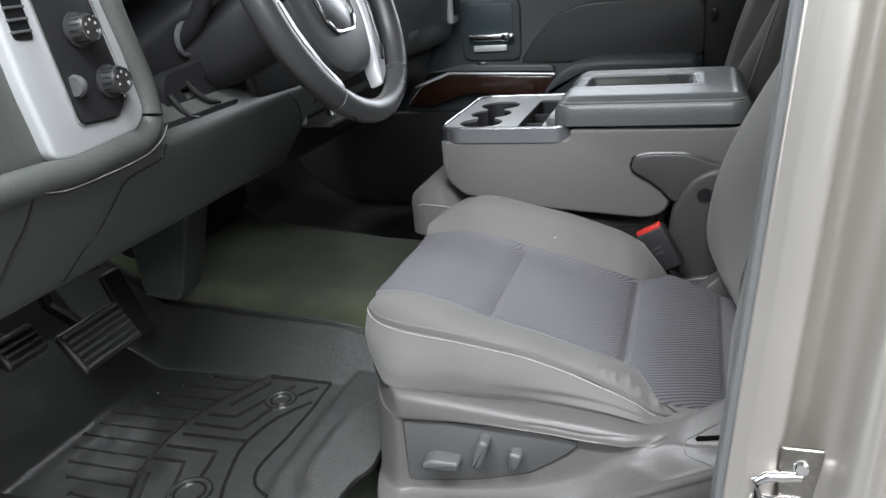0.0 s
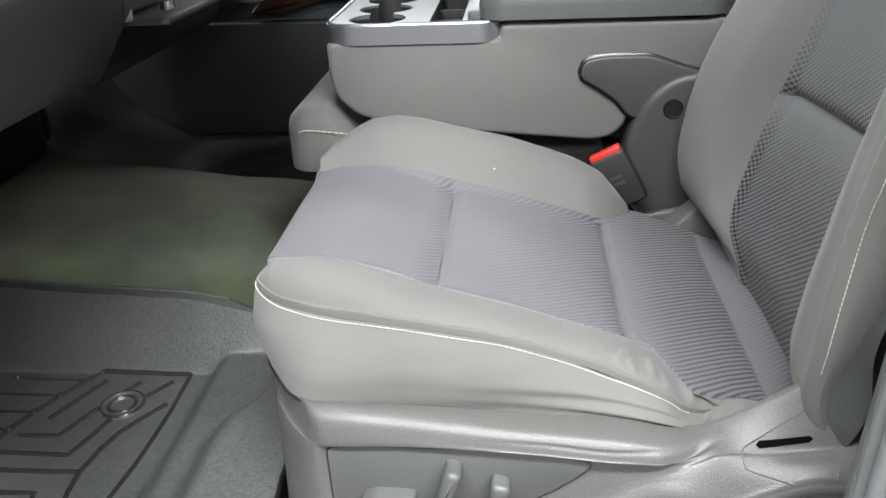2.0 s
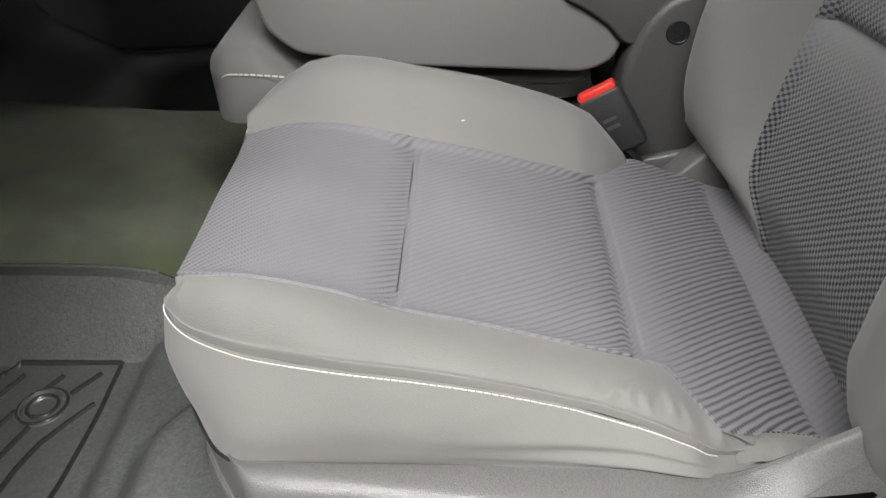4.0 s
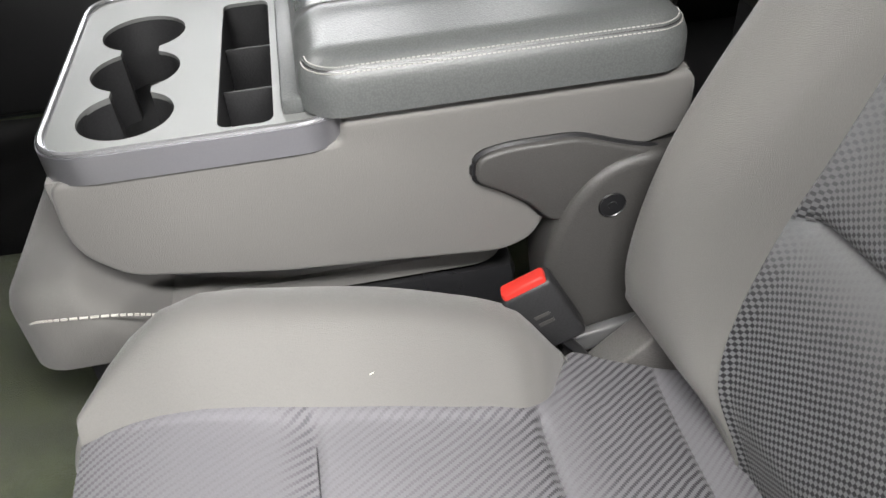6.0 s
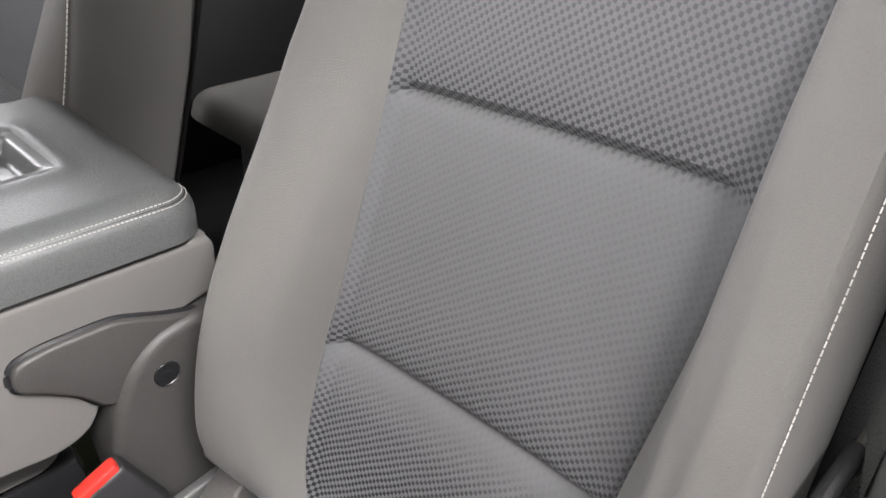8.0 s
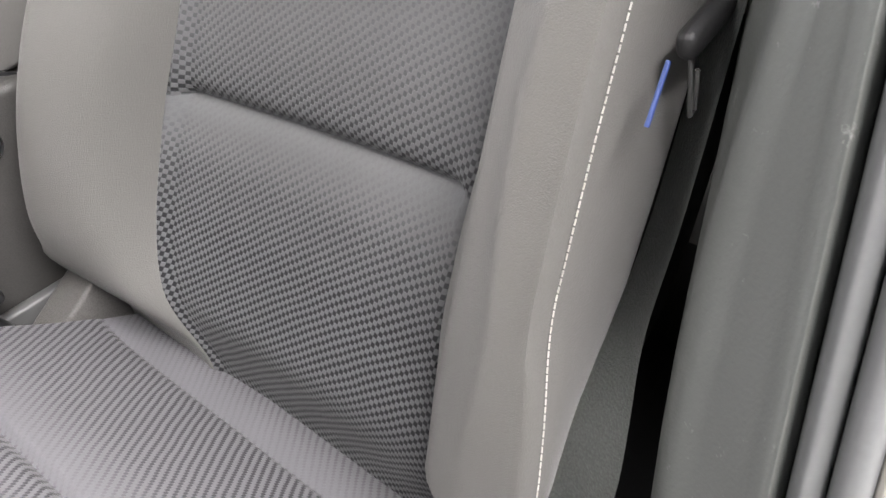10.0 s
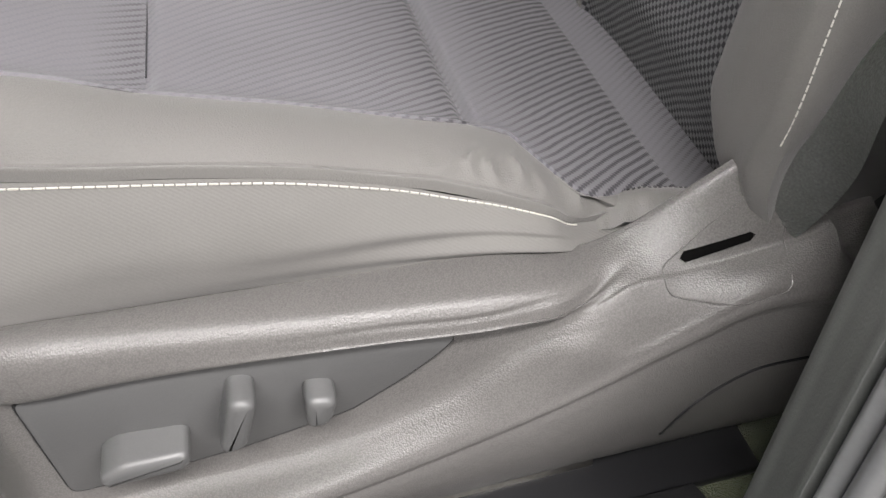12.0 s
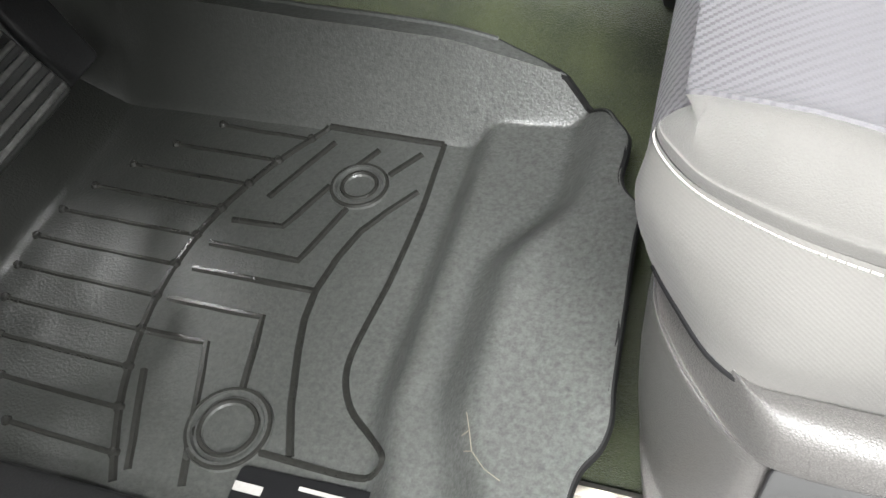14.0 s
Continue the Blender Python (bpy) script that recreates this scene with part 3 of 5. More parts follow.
def stitches(fn, n, length, r, out, twin=0.0):
    """Short raised threads along fn(0..1)."""
    total = [fn(k / n) for k in range(n + 1)]
    bm = bmesh.new()
    for k in range(n):
        a, b = Vector(total[k]), Vector(total[k + 1])
        d = b - a
        c = (a + b) / 2 + Vector(out)
        q = d.to_track_quat("X", "Z").to_matrix().to_4x4()
        bmesh.ops.create_cube(bm, size=1, matrix=Matrix.Translation(c) @ q @ Matrix.Diagonal((d.length * length, r * 2, r * 1.6, 1)))
    return bm


def seat(name, cy, side, label):
    """A front seat. side 1: outboard at smaller y; -1: mirrored."""
    root = thing(name, (0.1, cy, 0.75), label, "car seat", "front seats")
    put = lambda x, y, z: Vector((x, cy + side * y, z))

    def cush(u, v):
        x, d = nose_xd(u)
        y, z = cushion_point(x, d, v, x if u < 5 else -0.192)
        if v < 3:
            f = max(0.0, min(1.0, (u - 2.6) / 2.0))
            x += 0.005 * (1 - v / 3) * f * f * (3 - 2 * f)
            y *= 1 - 0.16 * max(0.0, u - 5) * (1 - v / 3)
        return put(x, y, z)
    us = lambda a, b, n: lin(a, b, n)
    u1, u2, u3 = u_of(0.0), u_of(0.195), u_of(0.335)
    whole = []
    for a, b, n in ((0.0, u3, 10), (u3, u2, 70), (u2, u1, 90), (u1, 7.0, 64)):
        part("cushion_panel", grid(cush, us(a, b, n), lin(5, 11, 41)), M_CUSH, root, "purple-grey woven cloth with dark dashes")
        whole += us(a, b, n)[: None if b == 7.0 else -1]
    seam_u = SEAM_U + [u_of(p[0]) for p in SEAM_LINE[4:-1]] + [0.0]

    def bolster_edge(i):
        return cush(float(catmull([(q, 0) for q in seam_u], i)[0]), 5.0)

    def out_point(line, i):
        x, y, z = catmull(line, i)
        p = put(x, -y, z)
        if line is SEAM_LINE and i < 2:
            p += (cush(SEAM_U[0], 5.0) - put(line[0][0], -line[0][1], line[0][2])) * (1 - i / 2) ** 2
        return p

    up = Vector((0, -0.35 * side, 0.94))

    def bolster(i, k):
        """From the cloth panel (k 0) over the padded crown to the stitched seam (k 1)."""
        a, b = bolster_edge(i), out_point(SEAM_LINE, i)
        full = min(1.0, i / 2.5) * min(1.0, max(0.25, (12.6 - i) / 2.5))
        p = a.lerp(b, k) + up * (0.012 * full * (4 * k * (1 - k)) ** 0.7)
        p += up * 0.003 * math.exp(-((k - 0.94) / 0.035) ** 2) * min(1.0, i)
        p += up * (0.0015 * noise.noise((p.x * 22, p.y * 22, 1.0)))
        # puckers where the cover is gathered at the rear end
        for x0, kc, h in ((0.148, 0.78, 0.0016), (0.163, 0.72, 0.003), (0.182, 0.6, 0.0052), (0.194, 0.66, 0.0042), (0.21, 0.56, 0.0046), (0.222, 0.7, 0.002)):
            p += up * h * math.exp(-((p.x - x0 + 0.02 * (k - kc) - 0.003 * math.sin(12 * (k - kc) + 90 * x0)) / (0.003 + 0.06 * abs(x0 - 0.2))) ** 2 - ((k - kc) / (0.16 + 0.5 * abs(x0 - 0.19))) ** 2)
        return p

    def skirt(i, k):
        """From the stitched seam (k 0) down to the lower edge (k 1)."""
        a, b = out_point(SEAM_LINE, i), out_point(SKIRT_LOW, i)
        front = max(0.0, min(1.0, (3.5 - i) / 3))
        out = Vector((-0.8 * front, -side * (1 - 0.4 * front), 0)).normalized()
        p = a.lerp(b, k) + out * (0.011 * (4 * k * (1 - k)) ** 1.2)
        f = max(0.0, min(1.0, (p.x - 0.0) / 0.15)) * max(0.0, min(1.0, (0.27 - p.x) / 0.05))
        for kc, slope, h in ((0.42, 2.2, 0.0018), (0.68, 1.2, 0.002), (0.88, 0.4, 0.0012)):
            p += out * f * h * (math.exp(-((k - kc + slope * (p.x - 0.12) * 0.8) / 0.08) ** 2) - math.exp(-((k - kc - 0.1 + slope * (p.x - 0.12) * 0.8) / 0.09) ** 2))
        return p + out * 0.002 * noise.noise((p.x * 9, p.z * 45, 3.0))

    def skirt_front(u, k):
        """The cover's corner between the seam's front tip and the front face."""
        a = cush(u, 5.0)
        b = skirt(0.0, (u - SEAM_U[0]) / (7.0 - SEAM_U[0]))
        return a.lerp(b, k)
    ii = lin(0, 5, 50)[:-1] + lin(5, 13.6, 170)
    part("outer_bolster", grid(bolster, ii, lin(0, 0.8, 26)[:-1] + lin(0.8, 1, 18)), M_SEAT, root, "grey cloth bolster with creases")
    part("cushion_skirt", grid(skirt, ii, lin(0, 1, 36)), M_SKIRT, root, "grey cloth side skirt")
    part("skirt_corner", grid(skirt_front, lin(SEAM_U[0], 7.0, 24), lin(0, 1, 8)), M_SKIRT, root)
    part("inner_bolster", grid(cush, whole, lin(11, 16, 34)), M_SEAT, root)
    part("cushion_base", rbox(put(0.08, 0, 0.885), (0.46, 0.44, 0.13), 0.03), M_DARK, root)
    part("stitching", stitches(lambda t: skirt(0.3 + 11.65 * t, 0.03), 110, 0.84, 0.00047, (0, -0.0008 * side, 0.0003)), M_STITCH, root, "white top stitching")
    # black tube along the skirt's edge draws the shade of the gap
    part("skirt_shade_line", tube([skirt(2.2 + 9.6 * t, 0.985) + Vector((0, -0.0012 * side, 0.0)) for t in lin(0, 1, 60)], 0.0016, 6), M_BLACK, root, "black line for the shade in the gap under the skirt")
    # backrest
    bk = lambda z, v: put(*back_point(z, v))
    zs = [0.955, 1.2, 1.433, 1.78]
    whole = []
    for a, b, n in zip(zs, zs[1:], (34, 34, 36)):
        whole += lin(a, b, n)[: None if b == zs[-1] else -1]
        part("backrest_panel", grid(bk, lin(a, b, n), lin(6, 12, 41)), M_BACK, root, "dark grey woven cloth with dashes")
    part("backrest_bolster", grid(bk, whole, lin(3, 6, 26)), M_SEAT, root, "grey cloth side bolster")
    part("backrest_bolster", grid(bk, whole, lin(12, 15, 26)), M_SEAT, root, "grey cloth side bolster")
    part("backrest_side", grid(bk, whole, lin(0, 3, 18)), M_SEAT, root)
    part("backrest_side", grid(bk, whole, lin(15, 18, 18)), M_SEAT, root)
    part("backrest_shell", grid(lambda z, t: put(0.06 + 0.295 * z + 0.14 + 0.02 * (1 - (t / 0.25) ** 2), t * B_W(z), z), lin(0.945, 1.78, 20), lin(-0.25, 0.25, 12)), M_DARK, root)
    part("stitching", stitches(lambda t: bk(1.06 + 0.615 * t, 3.06), 140, 0.75, 0.00042, (-0.0008, -0.0006 * side, 0)), M_STITCH, root, "white top stitching")
    if side < 0:
        part("stitching", stitches(lambda t: bk(1.04 + 0.6 * t, 14.92), 92, 0.8, 0.0009, (-0.0007, 0.0003 * side, 0)), M_STITCH, root, "white top stitching")
    return root


driver_seat = seat("driver_seat", 0.0, 1, "grey cloth driver seat with power switches on its side shield")
seat("front_passenger_seat", 0.92, -1, "grey cloth passenger seat beside the folded centre console")

# side shield of the driver seat
V_ZT = hermite([(-0.19, 0.978), (-0.165, 0.989), (-0.145, 0.998), (-0.128, 1.003), (-0.089, 1.007), (-0.035, 1.005), (0.074, 1.0), (0.18, 0.995), (0.225, 0.988), (0.245, 0.987), (0.267, 0.995), (0.301, 1.016), (0.333, 1.037), (0.358, 1.053), (0.371, 1.056), (0.384, 1.025), (0.4, 0.992), (0.45, 0.98)])
R_TOP = hermite([(-0.19, 0.962), (-0.11, 0.97), (-0.05, 0.976), (0.047, 0.981), (0.113, 0.981), (0.16, 0.978), (0.2, 0.977), (0.24, 0.974), (0.28, 0.975), (0.45, 0.98)])
R_LOW = hermite([(-0.19, 0.855), (-0.11, 0.857), (-0.09, 0.859), (0.007, 0.874), (0.083, 0.893), (0.13, 0.91), (0.158, 0.922), (0.19, 0.944), (0.215, 0.958), (0.24, 0.968), (0.28, 0.972), (0.45, 0.975)])
V_OUT = hermite([(-0.19, 0.259), (-0.11, 0.265), (-0.05, 0.268), (0.047, 0.277), (0.113, 0.2825), (0.16, 0.2855), (0.25, 0.284), (0.45, 0.284)])
V_CREST = hermite([(-0.19, 0.842), (-0.1, 0.846), (-0.011, 0.859), (0.08, 0.878), (0.154, 0.9), (0.226, 0.926), (0.29, 0.956), (0.337, 0.975), (0.38, 0.972), (0.45, 0.955)])


def shield_point(u, v):
    """u runs front to rear, v from the hidden inner lip over the ledge, the recess and the lower ridge to the bottom."""
    a = 0.0
    if u < 0.12:
        a = (0.12 - u) / 0.12 * math.pi / 2
        x = -0.112 - (0.053 + 0.014 * soft(v - 3.5, 4) - 0.0022 * max(0.0, v - 8)) * math.sin(a)
    else:
        x = -0.112 + (u - 0.12) / 0.88 * 0.562
    zt, zr, rl, yt, cr = V_ZT(x), R_TOP(x), R_LOW(x), V_OUT(x), V_CREST(x)
    wing = soft(x - 0.205, 0.07)
    sunk = 0.009 * soft(x + 0.116, 0.02) * soft(0.235 - x, 0.05)
    yp = yt - sunk
    zb = 0.79
    front_p = [(0.232, zt - 0.02), (0.2365, zt - 0.003), (0.243, zt + 0.001), (yt - 0.0135, zt + 0.002), (yt - 0.004, zt - 0.0035), (yt, zt - 0.014), (yt + 0.0008, zr + 0.002), (yp, zr - 0.0025), (yp + 0.001, 0.4 * zr + 0.6 * rl), (yp + 0.004, rl + 0.004), (yp + 0.013, rl - 0.006), (0.301, cr), (0.304, cr - 0.016), (0.302, 0.5 * (cr + zb)), (0.283, zb + 0.004), (0.25, zb)]
    zs = min(zt - 0.008, 0.982 + 0.14 * max(0.0, x - 0.293))
    wall = lambda k: (0.2475 + 0.026 * k, zt - 0.002 + (zs + 0.004 - zt) * k)
    rear_p = [(0.236, zt - 0.015), (0.24, zt - 0.001), (0.2435, zt)] + [wall(k / 4) for k in range(5)] + [(0.279, zs - 0.0005), (0.289, 0.5 * (zs + cr) + 0.004), (0.297, cr + 0.006)] + front_p[11:]
    pts = [tuple(np.array(p) * (1 - wing) + np.array(q) * wing) for p, q in zip(front_p, rear_p)]
    y, z = catmull(pts, v)
    # fine crease along the ledge, and a soft one under the crest
    y -= 0.0012 * soft(x - 0.03, 0.1) * soft(0.24 - x, 0.04) * math.exp(-((z - zr - 0.011) / 0.0018) ** 2) if v < 7 else 0.0
    if v > 10:
        y -= 0.0014 * math.exp(-((z - cr + 0.014) / 0.003) ** 2)
    y -= (y - 0.14) * (1 - math.cos(a))
    if x < -0.06:
        # under the cover's corner the top edge is cut back to a slant
        d = y - 0.229 - 1.63 * (x + 0.131)
        y -= 0.5 * (d + math.sqrt(d * d + 0.0003)) * soft(11.0 - v, 8.0) * soft(-0.06 - x, 0.04)
    return Vector((x, -y, z))


shield = part("side_shield", grid(shield_point, [k / 20 * 0.12 for k in range(20)] + lin(0.12, 1.0, 150), lin(0, 4, 24)[:-1] + lin(4, 12, 120)[:-1] + lin(12, 15, 16)), M_PLAS, driver_seat, "grained grey plastic seat side shield")
PANEL_Y = lambda x: V_OUT(x) - 0.0065
panel_pts = rounded([(-0.1, 0.968), (-0.05, 0.9725), (0.047, 0.978), (0.113, 0.978), (0.152, 0.972), (0.139, 0.957), (0.118, 0.939), (0.083, 0.914), (0.008, 0.888), (-0.07, 0.871), (-0.099, 0.868)], 0.008)


def on_panel(bm):
    """Turns a flat piece to the switch panel's slant."""
    for v in bm.verts:
        v.co.y -= PANEL_Y(v.co.x) - 0.2825
    return bm


part("panel_gap", tube([(p[0], -PANEL_Y(p[0]) + 0.0004, p[1]) for p in panel_pts], 0.0012, 6, True), M_BLACK, shield)
part("switch_panel", on_panel(prism(panel_pts, -0.272, -0.2835, "y", 0.0012)), M_SMOOTH, shield, "smooth grey switch panel")


def switch(pts, y0, y1):
    return part("seat_switch", prism(rounded(pts, 0.008), y0, y1, "y", 0.0055, 3, True), M_SMOOTH, shield, "rounded grey power seat switch")


switch([(-0.066, 0.906), (-0.016, 0.909), (-0.013, 0.925), (-0.056, 0.925), (-0.068, 0.916)], -0.262, -0.289)
switch([(0.003, 0.92), (0.019, 0.92), (0.033, 0.963), (0.017, 0.967)], -0.266, -0.292)
switch([(0.056, 0.925), (0.07, 0.925), (0.078, 0.949), (0.058, 0.953)], -0.268, -0.291)


def shield_at(x, z):
    """The shield's outer surface at a length and a height."""
    u = 0.12 + (x + 0.112) / 0.562 * 0.88
    lo, hi = 2.2, 13.5
    for _ in range(30):
        mid = (lo + hi) / 2
        lo, hi = (mid, hi) if shield_point(u, mid).z > z else (lo, mid)
    return shield_point(u, lo)


def slot_point(s, w):
    """A long rounded strip along the foot of the wing, in place of a cut slit."""
    x = 0.294 + 0.048 * s
    zt, zs = V_ZT(x), 0.982 + 0.14 * (x - 0.293)
    return shield_at(x, zs + 0.004 + 0.1 * (zt - zs) + w * min(1.0, 5 * math.sqrt(max(0.0, s * (1 - s))))) + Vector((0, -0.0009, 0.0003))


# the shield is uncut: the slot's inner shade is this black strip
part("belt_slot_shade", grid(slot_point, lin(0, 1, 16), lin(-0.0026, 0.0026, 5)), M_SLOT_SHADE, shield, "black strip painted as the shaded belt slot")
part("slot_plate_edge", tube([shield_at(x, z) + Vector((0, -0.0002, 0)) for x, z in [(q[0], q[1]) for q in rounded([(0.283, 0.975), (0.281, 0.985), (0.32, 1.008), (0.358, 1.036), (0.362, 1.0), (0.355, 0.976), (0.32, 0.972)], 0.006)]], 0.0006, 6, True), M_PLAS, shield)
flap_a = [(0.252, -0.197, 0.969), (0.268, -0.2, 0.986), (0.292, -0.203, 0.992), (0.318, -0.202, 0.986), (0.345, -0.2, 0.978)]
flap_b = [(0.25, -0.229, 0.982), (0.272, -0.231, 0.988), (0.298, -0.232, 0.991), (0.328, -0.232, 0.986), (0.362, -0.232, 0.976)]
part("corner_flap", grid(lambda u, v: Vector(catmull(flap_a, u)) * (1 - v) + Vector(catmull(flap_b, u)) * v + Vector((0, 0, 0.006 * math.sin(v * math.pi) + 0.0015 * math.sin(u * 9 + v * 4) * v)), lin(0, 4, 26), lin(0, 1, 12)), M_SEAT, driver_seat, "grey cloth corner flap")
part("stitching", stitches(lambda t: Vector(catmull(flap_a, 4 * t)) + Vector((0, -0.005, 0.0035)), 26, 0.5, 0.0005, (0, 0, 0)), M_BLACK, driver_seat, "dark dashed stitching")
part("cushion_seam", tube([(0.0, y, C_ZI(0) - 0.0085) for y in lin(-0.12, 0.105, 12)], 0.0006, 6), M_BLACK, driver_seat)
CAP = [(0.299, 0.815), (0.302, 0.835), (0.313, 0.872), (0.344, 0.901), (0.38, 0.904), (0.43, 0.9)]
part("cap_seam", tube([shield_at(*catmull(CAP, t)) for t in lin(0, 5, 24)], 0.0014, 6), M_BLACK, shield)


# ---- folded centre seat as console ----
def plate(outline, holes, z0, z1):
    """A flat plate with holes through it, from 2D outlines."""
    cu = bpy.data.curves.new("plate", "CURVE")
    cu.dimensions, cu.fill_mode, cu.extrude = "2D", "BOTH", (z1 - z0) / 2
    for ring in (outline, *holes):
        sp = cu.splines.new("POLY")
        sp.points.add(len(ring) - 1)
        for q, p in zip(sp.points, ring):
            q.co = (p[0], p[1], 0, 1)
        sp.use_cyclic_u = True
    ob = bpy.data.objects.new("plate", cu)
    me = bpy.data.meshes.new_from_object(ob)
    bm = bmesh.new()
    bm.from_mesh(me)
    bm.transform(Matrix.Translation((0, 0, (z0 + z1) / 2)))
    bpy.data.objects.remove(ob)
    bpy.data.meshes.remove(me)
    bpy.data.curves.remove(cu)
    return bm


def well(ring, z0, z1, shrink=0.94):
    """The walls and the floor of a pocket under a hole."""
    cx, cy = sum(p[0] for p in ring) / len(ring), sum(p[1] for p in ring) / len(ring)
    bm = bmesh.new()
    top = [bm.verts.new((p[0], p[1], z1)) for p in ring]
    low = [bm.verts.new((cx + (p[0] - cx) * shrink, cy + (p[1] - cy) * shrink, z0)) for p in ring]
    n = len(ring)
    for k in range(n):
        bm.faces.new((top[k], top[(k + 1) % n], low[(k + 1) % n], low[k]))
    bm.faces.new(low)
    return bm


def rect(x0, x1, y0, y1, r, n=5):
    return rounded([(x0, y0), (x1, y0), (x1, y1), (x0, y1)], r, n)


def pillow(cx, cy, hx, hy, rc, top, r, bottom, nx=60, ny=50, hfun=None):
    """A soft slab: a rounded rectangle with rounded upper rim."""
    def fix(x, y):
        qx, qy = abs(x) - (hx - rc), abs(y) - (hy - rc)
        d = math.hypot(max(qx, 0), max(qy, 0)) + min(max(qx, qy), 0) - rc
        if qx > 0 and qy > 0 and d > 0:
            k = rc / math.hypot(qx, qy)
            x, y, d = math.copysign(hx - rc + qx * k, x), math.copysign(hy - rc + qy * k, y), 0
        return x, y, -d
    bm = bmesh.new()
    warp = lambda t: math.sin(t * math.pi / 2) * 0.5 + t * 0.5
    rows = []
    for i in range(nx + 1):
        row = []
        for j in range(ny + 1):
            x, y, d = fix(hx * warp(2 * i / nx - 1), hy * warp(2 * j / ny - 1))
            z = top - (r - math.sqrt(max(0, r * r - (r - d) ** 2)) if d < r else 0)
            if hfun:
                z += hfun(cx + x, cy + y)
            row.append(bm.verts.new((cx + x, cy + y, z)))
        rows.append(row)
    for a, b in zip(rows, rows[1:]):
        for j in range(ny):
            bm.faces.new((a[j], a[j + 1], b[j + 1], b[j]))
    rim = rows[0] + [q[-1] for q in rows[1:]] + rows[-1][-2::-1] + [q[0] for q in rows[-2:0:-1]]
    low = [bm.verts.new((v.co.x, v.co.y, bottom)) for v in rim]
    for k in range(len(rim)):
        bm.faces.new((rim[k], rim[(k + 1) % len(rim)], low[(k + 1) % len(rim)], low[k]))
    bm.faces.new(low)
    return bm


console = thing("center_console", (0.1, 0.46, 1.1), "grey centre seat folded flat as console with armrest lid", "console")
body_side = rounded([(-0.186, 1.24), (-0.19, 1.19), (-0.182, 1.16), (-0.15, 1.13), (-0.016, 1.107), (0.2, 1.088), (0.232, 1.10), (0.248, 1.135), (0.30, 1.18), (0.38, 1.2), (0.38, 1.26), (0.06, 1.26), (0.06, 1.24)], 0.016)
for y0, y1 in ((0.289, 0.3), (0.631, 0.62)):
    part("console_side", prism(body_side, y1, y0, "y", 0.007, 4, True), M_SEAT, console, "grey cloth-covered console side")
part("console_core", prism([(-0.184, 1.187), (-0.178, 1.162), (-0.148, 1.134), (0.2, 1.092), (0.245, 1.14), (0.3, 1.184), (0.376, 1.204), (0.376, 1.258), (0.062, 1.258), (0.062, 1.187)], 0.3002, 0.6198, "y", 0), M_SEAT, console)
part("console_front", rbox((-0.185, 0.46, 1.212), (0.011, 0.33, 0.052), 0.004), M_SEAT, console)
trim_out = rect(-0.194, 0.072, 0.286, 0.634, 0.05, 8)
cup_ring = []
CUPS, CR, NECK = (0.35, 0.437, 0.524), 0.042, radians(26)
for sgn in (1, -1):
    for cyy in CUPS if sgn > 0 else CUPS[::-1]:
        ends = cyy == (CUPS[-1] if sgn > 0 else CUPS[0])
        a0 = (-math.pi / 2 + NECK) if sgn > 0 else (math.pi / 2 + NECK)
        first = cyy == (CUPS[0] if sgn > 0 else CUPS[-1])
        a0 = a0 - NECK if first else a0
        a1 = (math.pi / 2 if sgn > 0 else 3 * math.pi / 2) - (0 if ends else NECK)
        cup_ring += [(-0.122 + CR * math.cos(a), cyy + CR * math.sin(a)) for a in lin(a0, a1, 14)[: -1 if ends else None]]
bin_ring = rect(-0.042, 0.006, 0.303, 0.572, 0.012)
side_band = plate(trim_out, [rect(-0.186, 0.064, 0.294, 0.626, 0.042, 8)], 1.236, 1.262)
part("trim_band", side_band, M_BAND, console, "brushed dark silver trim band round the tray")
rim_in = rect(-0.186, 0.064, 0.294, 0.626, 0.042, 8)
part("tray_rim", tube([(p[0], p[1], 1.263) for p in rect(-0.190, 0.068, 0.290, 0.630, 0.046, 10)], 0.0032, 8, True), M_RIMLINE, console, "bright silver rim line")
tray = part("cup_tray", plate(rim_in, [cup_ring, bin_ring], 1.256, 1.262), M_TRAY, console, "grey plastic cup holder tray")
part("cup_well", well(cup_ring, 1.19, 1.258), M_DARK, tray, "three joined cup wells")
part("coin_bin", well(bin_ring, 1.20, 1.258, 0.96), M_DARK, tray, "narrow divided bin")
for dy in (0.39, 0.482):
    part("bin_divider", rbox((-0.018, dy, 1.225), (0.046, 0.004, 0.05), 0.001), M_DARK, tray)


def lid_shape(x, y):
    """The lid's finger channel and phone pocket."""
    def box(v, a, b, s):
        return 1 / (1 + math.exp(-(v - a) / s)) / (1 + math.exp((v - b) / s))
    return -0.004 * box(x, -1, 0.288, 0.003) * box(y, 0.402, 0.528, 0.003) - 0.018 * box(x, 0.078, 0.272, 0.0018) * box(y, 0.418, 0.512, 0.0018) + 0.003 * box(x, -1, 0.30, 0.006) * box(y, 0.385, 0.545, 0.006)


